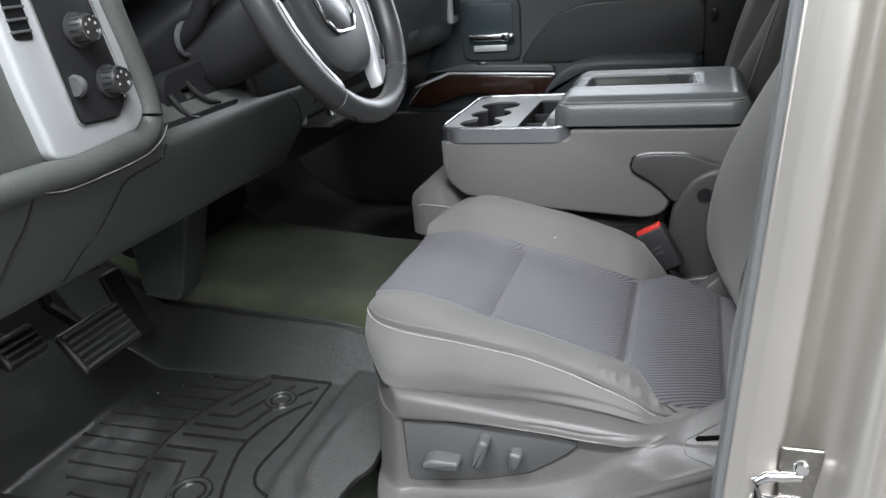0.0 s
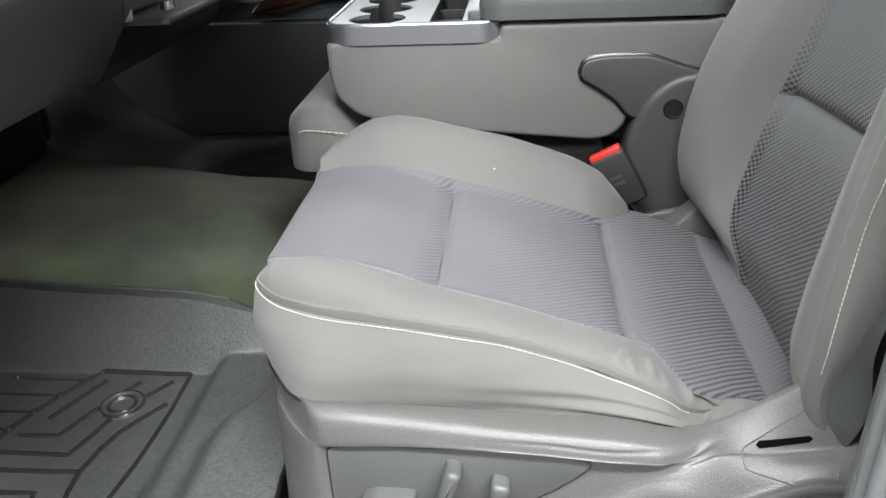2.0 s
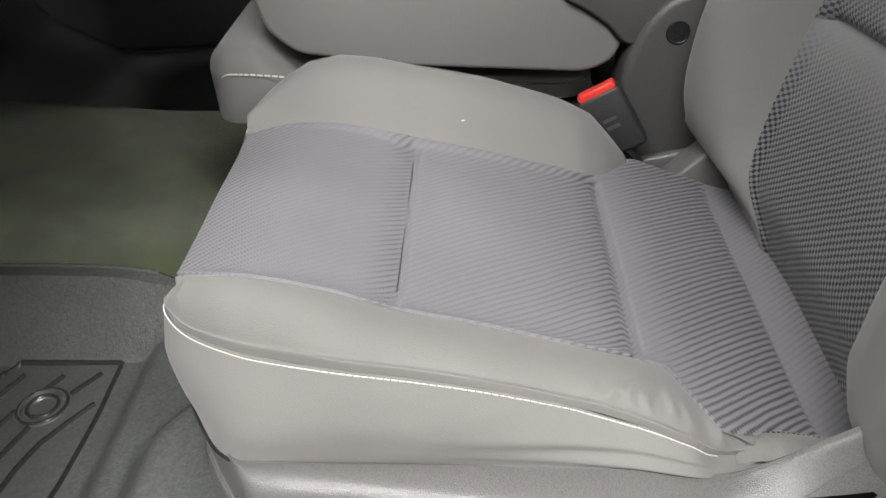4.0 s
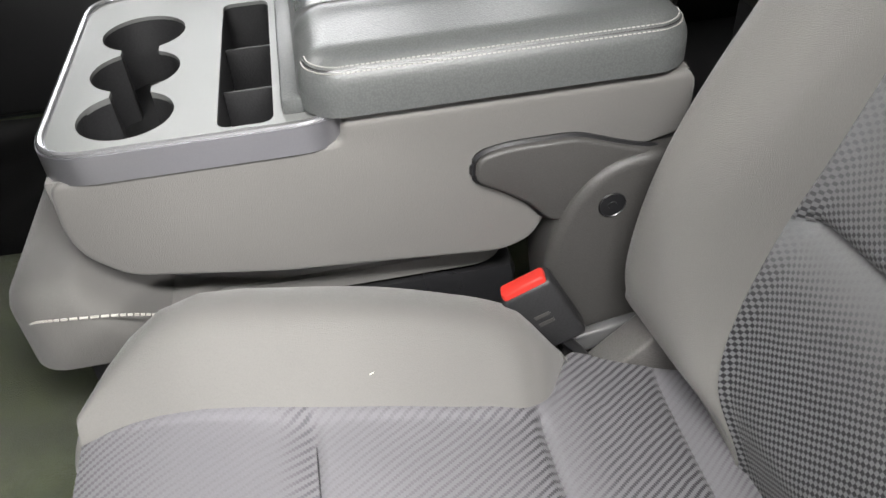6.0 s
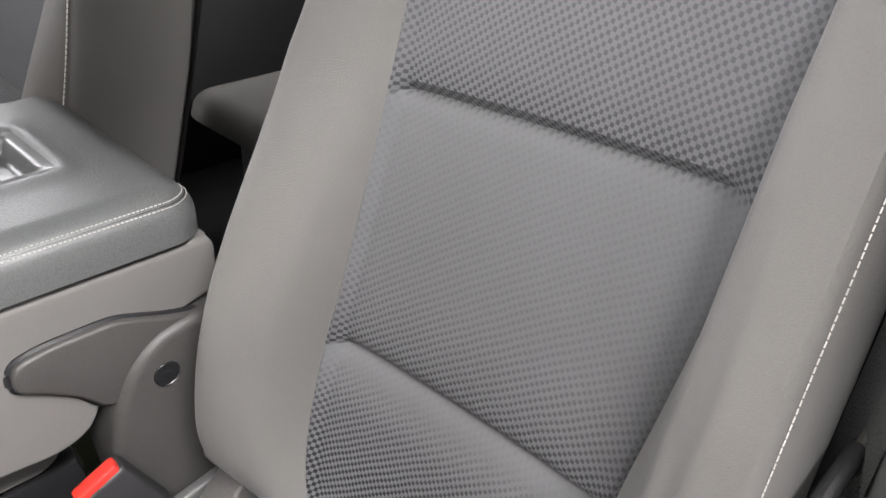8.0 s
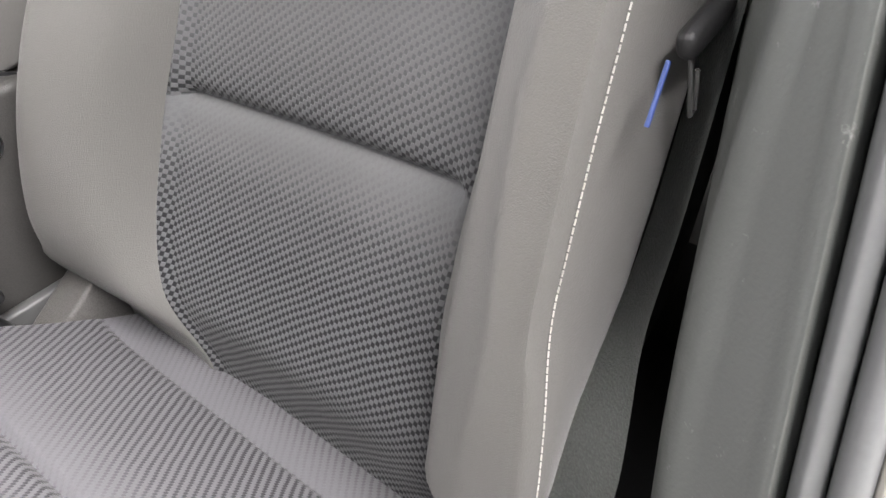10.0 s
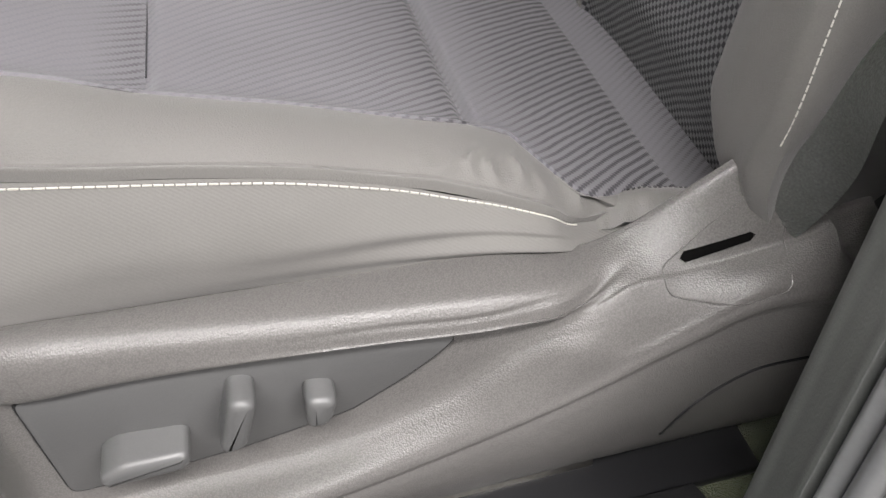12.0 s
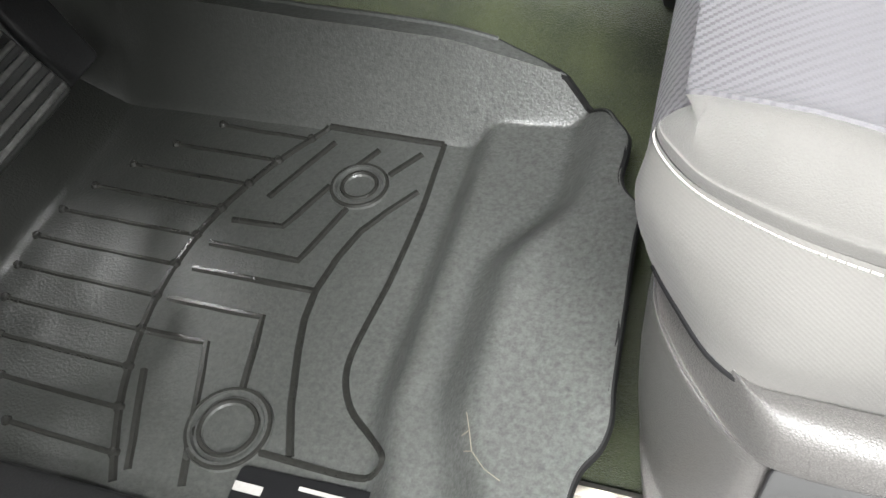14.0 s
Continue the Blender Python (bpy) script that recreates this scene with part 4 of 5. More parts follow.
lid = part("armrest_lid", pillow(0.203, 0.46, 0.173, 0.176, 0.038, 1.317, 0.034, 1.266, 110, 90, lid_shape), M_VINYL, console, "grey vinyl armrest lid with a shallow pocket")
part("pocket_skin", grid(lambda x, y: (x, y, 1.3176 + lid_shape(x, y) - (0.034 - math.sqrt(max(0.0, 0.034 ** 2 - (0.034 - max(0.0, x - 0.03)) ** 2)) if x < 0.064 else 0.0)), lin(0.0365, 0.287, 90), lin(0.406, 0.524, 50)), M_SATIN, lid, "smooth satin grey channel with a pocket")
def lid_line(d):
    """A line round the lid's near rim, d in from its edge."""
    x0, y0, rr = 0.03 + d, 0.284 + d, 0.038 - d
    pts = [(x0, 0.365 - 0.01 * k) for k in range(5)]
    pts += [(x0 + rr - rr * math.cos(a), y0 + rr - rr * math.sin(a)) for a in lin(0, math.pi / 2, 9)]
    pts += [(x, y0) for x in lin(x0 + rr + 0.02, 0.376 - d - rr - 0.02, 12)]
    pts += [(0.376 - d - rr + rr * math.sin(a), y0 + rr - rr * math.cos(a)) for a in lin(0, math.pi / 2, 9)]
    drop = 0.034 - math.sqrt(0.034 ** 2 - (0.034 - d) ** 2)
    n = len(pts) - 1
    return lambda t: (*catmull(pts, t * n), 1.3174 - drop - 0.012 * max(0.0, 1 - t * n / 6) ** 2)


for d in (0.0062, 0.0098):
    part("stitching", stitches(lid_line(d), 170, 0.65, 0.0005, (0, 0, 0)), M_THREAD, lid, "pale twin stitching")
part("lid_seam", tube([Vector(lid_line(0.008)(t)) - Vector((0, 0, 0.0006)) for t in lin(0, 1, 60)], 0.0009, 5), M_BLACK, lid)
part("lid_hinge", rbox((0.024, 0.46, 1.268), (0.02, 0.30, 0.016), 0.004), M_VINYL, console)
paddle_pts = rounded([(0.172, 1.182), (0.176, 1.208), (0.205, 1.214), (0.27, 1.214), (0.318, 1.196), (0.36, 1.185), (0.36, 1.12), (0.27, 1.12), (0.246, 1.126), (0.240, 1.13), (0.226, 1.148), (0.196, 1.17)], 0.014)
part("hinge_paddle", prism(paddle_pts, 0.298, 0.279, "y", 0.004, 3, True), M_HINGE, console, "dark grained plastic hinge paddle")
part("paddle_gap", tube([(p[0] - 0.001, 0.2885, p[1]) for p in paddle_pts], 0.0035, 6, True), M_BLACK, console)

jump_seat = thing("center_seat_cushion", (0.0, 0.46, 0.86), "grey cloth centre seat cushion under the folded console", "seat cushion")
pad = pillow(-0.022, 0.46, 0.24, 0.198, 0.04, 1.146, 0.03, 1.055, 60, 30, lambda x, y: -min(0.08, 1.3 * max(0, x + 0.195)))
for v in pad.verts:
    # behind its front the pad is hidden under the console
    v.co.y += 0.075 * soft(v.co.x + 0.15, 0.07) * soft(0.4 - v.co.y, 0.12)
part("cushion_pad", pad, M_SEAT, jump_seat, "grey cloth pad")
part("stitching", stitches(lambda t: catmull([(-0.247, 0.278, 1.085), (-0.246, 0.274, 1.105), (-0.235, 0.265, 1.117), (-0.215, 0.2612, 1.119), (-0.16, 0.2612, 1.113), (-0.125, 0.2612, 1.105)], 5 * t), 34, 0.75, 0.001, (0, -0.0005, 0)), M_STITCH, jump_seat, "white top stitching")
part("seat_base", join(rbox((0.02, 0.49, 0.95), (0.42, 0.31, 0.16), 0.02), rbox((-0.165, 0.46, 0.965), (0.11, 0.365, 0.2), 0.02)), M_BLACK, jump_seat, "dark plastic base")

bracket = thing("hinge_cover", (0.32, 0.30, 0.9), "dark grained plastic hinge cover beside the seat", "seat bracket")
br_pts = rounded([(0.25, 0.91), (0.243, 1.0), (0.238, 1.06), (0.246, 1.112), (0.268, 1.158), (0.302, 1.186), (0.35, 1.192), (0.42, 1.17), (0.42, 0.90)], 0.02)
part("cover_shell", prism(br_pts, 0.335, 0.272, "y", 0.012, 4, True), M_HINGE, bracket)
part("bolt_recess", lathe([(0.0, 0.0015), (0.004, 0.0015), (0.0045, 0.0005), (0.012, 0.0005), (0.013, 0.0015), (0.014, 0.0)], 24, Matrix.Translation((0.303, 0.271, 1.14)) @ Matrix.Rotation(math.pi / 2, 4, "X")), M_BLACK, bracket, "black bolt recess")

buckle = thing("seat_belt_buckle", (0.28, 0.24, 0.93), "black seat belt buckle with a red release button", "belt buckle")
wx = Vector((0.87, -0.1, 0.48)).normalized()
wz = Vector((-0.48, 0.12, 0.87))
wz = (wz - wz.dot(wx) * wx).normalized()
wy = wz.cross(wx)
BK = Matrix((wx, wy, wz)).transposed().to_4x4()
BK.translation = Vector((0.212, 0.243, 1.078))
part("buckle_body", (lambda b: (b.transform(BK), b)[1])(rbox((0, 0, -0.034), (0.054, 0.027, 0.082), 0.006, 3)), M_DARK, buckle, "black plastic buckle body")
part("release_button", (lambda b: (b.transform(BK), b)[1])(rbox((0, -0.003, 0.007), (0.046, 0.017, 0.012), 0.003, 3)), M_RED, buckle, "red release button")
part("moulded_mark", (lambda b: (b.transform(BK), b)[1])(join(rbox((0.0, -0.0138, -0.028), (0.016, 0.001, 0.004), 0), rbox((0.0, -0.0138, -0.038), (0.016, 0.001, 0.004), 0))), M_HINGE, buckle)
part("buckle_stalk", tube([BK @ Vector((0, 0, -0.07)), BK @ Vector((0.004, 0, -0.1)), (0.285, 0.238, 0.955), (0.31, 0.24, 0.91)], 0.012, 8, False, 0.5), M_BLACK, buckle, "black buckle strap")
wedge = thing("recliner_cover", (0.35, 0.21, 0.9), "grey grained plastic recliner cover at the seat corner", "plastic cover")
part("cover_shell", prism(rounded([(0.27, 0.955), (0.345, 1.024), (0.356, 1.026), (0.374, 1.008), (0.385, 0.9), (0.28, 0.88)], 0.007), 0.250, 0.207, "y", 0.005, 3), M_PLAS, wedge)
part("cover_foot", rbox((0.30, 0.262, 0.975), (0.09, 0.014, 0.026), 0.004, 3, Matrix.Rotation(radians(-10), 4, "Y")), M_SMOOTH, wedge)
# ---- B-pillar, seal, striker ----
def pillar_strip(name, pts, material, label, z0=0.78, z1=1.92, n=12, taper=0.0):
    """A strip that follows the pillar's lean; pts are plan offsets from the seal line."""
    k = len(pts) - 1

    def f(z, v):
        dx, dy = catmull(pts, v)
        t = max(0.0, min(1.0, (z - 1.16) / 0.34))
        if taper:
            dy -= taper * t * t * (3 - 2 * t) * soft(v - 1.0, 2.0) * soft(6.5 - v, 2.5) + 0.016 * soft(1.42 - z, 0.25) * soft(6.5 - v, 2.5)
        return Vector((SEAL(z)[0] + dx, SEAL(z)[1] + dy, z))
    return structure(name, grid(f, lin(z0, z1, 40), lin(0, k, k * n + 1)), material, label)


pillar_strip("pillar_trim", [(0.30, 0.10), (0.22, 0.10), (0.10, 0.098), (0.05, 0.086), (0.03, 0.074), (0.022, 0.05), (0.010, 0.018), (0.004, 0.006), (0.006, 0.002), (0.03, 0.0)], M_TRIM, "dark grey plastic pillar trim with scuffs", taper=0.052)
pillar_strip("door_seal", [(0.03, 0.0), (0.014, -0.001), (0.003, -0.004), (-0.002, -0.009), (0.003, -0.0145), (0.012, -0.016), (0.003, -0.0175), (-0.001, -0.023), (0.002, -0.029), (0.012, -0.032), (0.03, -0.03)], M_SEAL, "dark rubber door seal along the pillar")
pillar_strip("pillar_body", [(0.03, -0.029), (0.011, -0.031), (0.007, -0.034), (0.009, -0.038), (0.015, -0.041), (0.019, -0.043), (0.026, -0.046), (0.046, -0.049), (0.055, -0.043), (0.062, -0.016), (0.078, -0.012), (0.085, -0.045), (0.097, -0.07), (0.104, -0.095), (0.116, -0.108), (0.13, -0.104), (0.145, -0.11), (0.2, -0.13)], M_BODY, "beige metallic painted pillar", 0.6)
striker = thing("door_striker", (0.372, -0.43, 1.05), "bare metal door striker loop bolted to the pillar", "door striker")
part("striker_plate", rbox((0.392, -0.446, 1.06), (0.04, 0.006, 0.095), 0.003, 3), M_STEEL, striker)
part("striker_loop", tube([(0.392, -0.447, 1.075), (0.36, -0.452, 1.075), (0.352, -0.453, 1.070), (0.352, -0.453, 1.052), (0.36, -0.452, 1.047), (0.392, -0.447, 1.047)], 0.006, 10), M_CHROME, striker)
for bz in (1.035, 1.087):
    part("bolt", lathe([(0, 0.006), (0.006, 0.006), (0.008, 0.003), (0.009, 0.0)], 12, Matrix.Translation((0.392, -0.4485, bz)) @ Matrix.Rotation(math.pi / 2, 4, "X")), M_CHROME, striker)
structure("cab_corner", rbox((1.1, -0.36, 1.15), (1.3, 0.05, 0.8), 0.01), M_DARK, "dark rear door trim behind the pillar")

# slot in the seat shield, belt and tongue
belt = thing("seat_belt", (0.32, -0.28, 0.99), "dark grey seat belt webbing rising from the seat shield", "seat belt")
B_C = [(0.348, -0.256, 0.985), (0.356, -0.266, 1.02), (0.361, -0.272, 1.055), (0.366, -0.281, 1.11), (0.384, -0.281, 1.15), (0.41, -0.277, 1.19), (0.432, -0.277, 1.25), (0.446, -0.277, 1.35), (0.48, -0.276, 1.6), (0.52, -0.275, 1.88)]
B_D = [(-0.3, 0.2, 0.6), (-0.5, 0.5, 0.5), (-0.4, 0.8, 0.3), (0.25, 0.95, 0.1), (0.6, 0.8, 0.1), (0.78, 0.62, 0.05), (0.8, 0.6, 0), (0.8, 0.6, 0), (0.8, 0.6, 0), (0.8, 0.6, 0)]


def belt_point(u, v):
    c, d = Vector(catmull(B_C, u)), Vector(catmull(B_D, u)).normalized()
    nrm = Vector((0, 1, 0))
    return c + d * v * 0.0255 + nrm * 0.003 * (v * v - 0.5) * math.sin(u * 1.3)


web = grid(belt_point, lin(0, 9, 90), lin(-1, 1, 11))
bmesh.ops.solidify(web, geom=web.faces[:], thickness=0.0013)
part("webbing", web, M_BELT, belt, "dark woven belt webbing")
TG = Matrix.Translation((0.4248, -0.2777, 1.3426)) @ Matrix.Rotation(radians(68), 4, "Y")
shift = lambda b, m: (b.transform(m), b)[1]
tongue = part("latch_tongue", shift(rbox((0, 0, 0), (0.015, 0.011, 0.05), 0.006, 3), TG), M_DARK, belt, "black plastic latch tongue")
part("tongue_plate", shift(tube([(-0.006, -0.001, 0.02), (-0.009, -0.002, 0.042), (0.0, -0.002, 0.049), (0.012, -0.002, 0.046), (0.014, -0.001, 0.03)], 0.003, 8), TG), M_STEEL, tongue, "bright metal tongue plate")
part("tag", tube([(0.3888, -0.2777, 1.3321), (0.3824, -0.2782, 1.3183), (0.3766, -0.2787, 1.3056)], 0.0013, 8), M_BLUE, tongue, "blue plastic tag")
part("thread_loop", tube([(0.4068, -0.2787, 1.3342), (0.4142, -0.2787, 1.3183), (0.4227, -0.2787, 1.2971), (0.4269, -0.2787, 1.2992), (0.4206, -0.2787, 1.3204)], 0.0012, 6), M_SMOOTH, tongue, "grey thread loop")
# ---- dashboard ----
dash = thing("dashboard", (-0.6, 0.4, 1.2), "dark grey dashboard with silver trim panels over the footwell", "dashboard")
knee = rounded([(-0.398, 1.372), (-0.415, 1.34), (-0.496, 1.222), (-0.515, 1.206), (-0.56, 1.2), (-0.95, 1.28), (-0.95, 1.45), (-0.47, 1.44), (-0.42, 1.40)], 0.012)
part("knee_panel", prism(knee, -0.585, 0.24, "y", 0.012, 3), M_DASH, dash, "dark soft knee panel")
low = rounded([(-0.44, 1.372), (-0.50, 1.215), (-0.53, 1.19), (-0.95, 1.25), (-0.95, 1.45), (-0.47, 1.44)], 0.012)
part("lower_panel", prism(low, 0.24, 0.72, "y", 0.006), M_DARK, dash, "dark lower centre panel")
part("panel_seam", tube([catmull([(-0.397, -0.264, 1.37), (-0.409, -0.268, 1.35), (-0.413, -0.332, 1.341), (-0.428, -0.343, 1.319), (-0.453, -0.354, 1.283), (-0.472, -0.376, 1.256), (-0.498, -0.395, 1.219)], t) for t in lin(0, 6, 25)], 0.0013, 6), M_BLACK, dash)
part("panel_seam", tube([catmull([(-0.397, -0.502, 1.371), (-0.415, -0.507, 1.338), (-0.435, -0.515, 1.309), (-0.49, -0.53, 1.23)], t) for t in lin(0, 3, 13)], 0.0015, 6), M_BLACK, dash)
part("panel_seam", tube([catmull([(-0.40, 0.1, 1.372), (-0.412, 0.152, 1.345), (-0.43, 0.19, 1.318), (-0.458, 0.238, 1.278)], t) for t in lin(0, 3, 13)], 0.0012, 6), M_BLACK, dash)
part("end_pad", prism(rounded([(-0.415, 1.375), (-0.405, 1.40), (-0.43, 1.66), (-0.5, 1.7), (-0.95, 1.7), (-0.95, 1.4)], 0.02), -0.585, -0.262, "y", 0.02, 4), M_DASH, dash, "dark soft dash end")
SL = lambda z: -0.394 - 0.09 * (z - 1.39)
RIM = [(-0.57, 1.388), (-0.50, 1.386), (-0.44, 1.383), (-0.373, 1.386), (-0.315, 1.390), (-0.290, 1.408), (-0.285, 1.45), (-0.295, 1.50), (-0.306, 1.557), (-0.32, 1.67)]
rim_at = lambda t: Vector((SL(catmull(RIM, t)[1]) - 0.001, *catmull(RIM, t)))
part("end_ledge", tube([rim_at(t) for t in lin(0, 9, 60)], 0.0175, 12), M_DASH, dash, "padded rim with stitching")
LINE = [(-0.502, 1.3735), (-0.467, 1.367), (-0.407, 1.3665), (-0.326, 1.3705), (-0.288, 1.383), (-0.272, 1.398)]
part("stitching", stitches(lambda t: (-0.3835, *catmull(LINE, 5 * t)), 70, 0.7, 0.0005, (0.0, 0, 0)), M_STITCH, dash, "white stitching")
part("ledge_seam", tube([Vector((-0.3845, q[0], q[1] - 0.0022)) for q in (catmull(LINE, t) for t in lin(0, 5, 30))], 0.0011, 6), M_BLACK, dash)


def on_slope(bm):
    for v in bm.verts:
        v.co.x += SL(v.co.z) + 0.394
    return bm


bezel = part("trim_bezel", on_slope(prism(rounded([(-0.470, 1.400), (-0.442, 1.395), (-0.374, 1.399), (-0.322, 1.402), (-0.300, 1.420), (-0.309, 1.50), (-0.323, 1.557), (-0.338, 1.66), (-0.492, 1.66), (-0.488, 1.568), (-0.482, 1.483)], 0.014), -0.41, -0.388, "x", 0.006, 3, True)), M_SILVER, dash, "satin silver switch bezel")
PLATE = [(-0.418, 1.430), (-0.352, 1.426), (-0.334, 1.437), (-0.327, 1.467), (-0.343, 1.558), (-0.36, 1.65), (-0.445, 1.65), (-0.433, 1.564)]
part("switch_plate", on_slope(prism(rounded(PLATE, 0.01), -0.39, -0.385, "x", 0.001)), M_DARK, bezel, "dark switch plate")
part("plate_frame", tube([(SL(z) + 0.0085, y, z) for y, z in rounded([(p[0] * 1.01, p[1]) for p in PLATE], 0.01)], 0.0018, 6, True), M_CHROME, bezel, "thin bright frame")


def knob(y, z):
    m = Matrix.Translation((SL(z) + 0.010, y, z)) @ Matrix.Rotation(math.pi / 2 - 0.09, 4, "Y") @ Matrix.Scale(0.74, 4)
    k = part("knob", lathe([(0.027, 0.0), (0.027, 0.004), (0.0225, 0.006), (0.0215, 0.026), (0.0195, 0.0295), (0.0, 0.03)], 36, m), M_LEATHER, bezel, "ridged dark rotary knob with white marks")
    part("knob_ring", lathe([(0.0205, 0.0282), (0.0205, 0.0305), (0.0185, 0.0308), (0.0185, 0.029)], 36, m), M_CHROME, bezel, "bright knob ring")
    marks = bmesh.new()
    for a in range(5):
        t = radians(60 + 60 * a)
        b = rbox((0.012 * math.cos(t), 0.012 * math.sin(t), 0.0302), (0.004, 0.0035, 0.0008), 0)
        marks = join(marks, shift(b, m))
    part("mark", marks, M_STITCH, bezel, "white knob marks")
    part("grip_rib", join(*[shift(rbox((0.0222 * math.cos(t), 0.0222 * math.sin(t), 0.016), (0.0016, 0.003, 0.018), 0, 1, Matrix.Rotation(0, 4, "Z")), m) for t in lin(0, 2 * math.pi * 15 / 16, 16)]), M_LEATHER, bezel)


knob(-0.384, 1.532)
knob(-0.357, 1.469)
part("dimmer_wheel", lathe([(0.0, -0.005), (0.011, -0.005), (0.013, 0), (0.011, 0.005), (0, 0.005)], 28, Matrix.Translation((-0.388, -0.413, 1.473)) @ Matrix.Rotation(math.pi / 2, 4, "X")), M_SMOOTH, bezel, "grey dimmer thumb wheel")
vent = part("vent_recess", on_slope(prism(rounded([(-0.473, 1.531), (-0.447, 1.529), (-0.452, 1.65), (-0.48, 1.65)], 0.005), -0.39, -0.3865, "x", 0.0)), M_BLACK, bezel, "dark air vent")
for k in range(9):
    part("vent_slat", on_slope(rbox((-0.385, -0.4625 - 0.0005 * k, 1.539 + 0.0125 * k), (0.005, 0.027, 0.003), 0.001)), M_SMOOTH, vent)
# cluster recess, column and switches
part("cluster_face", rbox((-0.60, -0.02, 1.55), (0.06, 0.5, 0.3), 0.01), M_BLACK, dash, "black gauge face")
part("cluster_hood", prism(rounded([(-0.42, 1.62), (-0.44, 1.67), (-0.6, 1.72), (-0.7, 1.7), (-0.7, 1.66), (-0.46, 1.63)], 0.01), -0.27, 0.24, "y", 0.006), M_DASH, dash)
part("gauge_ring", lathe([(0.055, 0.0), (0.058, 0.006), (0.062, 0.006), (0.064, 0.0)], 40, Matrix.Translation((-0.566, -0.16, 1.57)) @ Matrix.Rotation(math.pi / 2, 4, "Y")), M_CHROME, dash, "bright gauge ring")
part("gauge_needle", rbox((-0.56, -0.14, 1.545), (0.003, 0.035, 0.004), 0, 1, Matrix.Rotation(radians(55), 4, "X")), M_RED, dash, "red gauge needle")
part("column_side", prism(rounded([(-0.27, 1.43), (-0.14, 1.42), (0.09, 1.40), (0.2, 1.40), (0.2, 1.50), (0.12, 1.56), (-0.06, 1.55), (-0.15, 1.515), (-0.22, 1.49), (-0.27, 1.47)], 0.02), -0.6, -0.455, "x", 0.012, 3, True), M_DARK, dash, "dark column surround")
part("column_lower", prism(rounded([(0.0, 1.378), (0.2, 1.362), (0.225, 1.42), (0.2, 1.5), (0.03, 1.5), (-0.02, 1.44)], 0.02), -0.6, -0.402, "x", 0.014, 3, True), M_DARK, dash, "dark lower column surround")
shroud = []
for k in range(9):
    t = k / 8
    c = Vector((-0.56 + 0.27 * t, -0.03, 1.425 + 0.10 * t))
    w, h = 0.075 - 0.012 * t, 0.062 - 0.01 * t
    shroud.append([c + Vector((-0.4 * h * math.sin(a), w * math.copysign(abs(math.cos(a)) ** 0.7, math.cos(a)), h * math.copysign(abs(math.sin(a)) ** 0.7, math.sin(a)))) for a in lin(0, 2 * math.pi * 27 / 28, 28)])
part("column_shroud", grid(lambda u, v: shroud[u][v], range(9), range(28), wrap=True), M_DARK, dash, "dark steering column shroud")
part("lock_ring", lathe([(0.018, 0.0), (0.022, 0.006), (0.026, 0.004), (0.027, 0.0)], 32, Matrix.Translation((-0.452, -0.098, 1.49)) @ Matrix.Rotation(math.pi / 2, 4, "Y")), M_SMOOTH, dash, "grey stalk collar")
part("shift_stalk", tube([(-0.46, -0.098, 1.49), (-0.43, -0.1, 1.51), (-0.4, -0.107, 1.55), (-0.37, -0.118, 1.62)], 0.014, 12), M_DARK, dash, "dark stalk")
HOLES = ([(-0.166, 1.426), (-0.150, 1.409), (-0.120, 1.413), (-0.132, 1.431)], [(-0.102, 1.434), (-0.084, 1.417), (-0.048, 1.421), (-0.061, 1.440)])
STAND = Matrix(((0, 0, 1, 0), (1, 0, 0, 0), (0, 1, 0, 0), (0, 0, 0, 1)))
rel = part("release_plate", shift(plate(rounded([(-0.205, 1.43), (-0.196, 1.388), (-0.16, 1.376), (-0.005, 1.378), (-0.05, 1.462), (-0.19, 1.452)], 0.01), HOLES, -0.45, -0.43), STAND), M_DARK, dash, "dark release lever plate")
for hole in HOLES:
    part("lever_hole", shift(well(hole, -0.465, -0.4305, 0.9), STAND), M_BLACK, rel)
part("release_lever", tube([(-0.428, -0.194, 1.424), (-0.418, -0.190, 1.405), (-0.412, -0.182, 1.392), (-0.412, -0.160, 1.384)], 0.0055, 10, False, 0.7), M_LEATHER, rel, "dark release lever")
part("release_lever", tube([(-0.434, -0.144, 1.436), (-0.424, -0.136, 1.418), (-0.416, -0.124, 1.404), (-0.414, -0.098, 1.397)], 0.0055, 10, False, 0.7), M_LEATHER, rel, "dark release lever")
part("lower_slot", prism(rounded([(-0.25, 1.376), (-0.06, 1.38), (-0.05, 1.392), (-0.24, 1.392)], 0.004), -0.43, -0.408, "x", 0), M_BLACK, dash)
# centre stack and passenger side
part("stack_face", prism(rounded([(0.235, 1.29), (0.70, 1.29), (0.69, 1.66), (0.235, 1.66)], 0.02), -0.7, -0.462, "x", 0.012, 3, True), M_DASH, dash, "dark centre stack")
part("stack_trim", prism(rounded([(0.222, 1.288), (0.252, 1.284), (0.258, 1.66), (0.212, 1.66), (0.206, 1.38)], 0.008), -0.475, -0.448, "x", 0.004, 3, True), M_SILVER, dash, "satin silver stack edge")
part("stack_tray", rbox((-0.45, 0.36, 1.282), (0.1, 0.2, 0.012), 0.005), M_SMOOTH, dash, "grey tray lip")
part("tray_knob", lathe([(0, 0.012), (0.01, 0.012), (0.012, 0.0)], 16, Matrix.Translation((-0.43, 0.33, 1.289))), M_CHROME, dash, "small bright knob")
part("passenger_panel", prism(rounded([(-0.52, 1.30), (-0.47, 1.33), (-0.45, 1.5), (-0.5, 1.68), (-0.95, 1.7), (-0.95, 1.3)], 0.03), 0.70, 1.375, "y", 0.02, 4), M_GREEN, dash, "grey passenger dash panel")
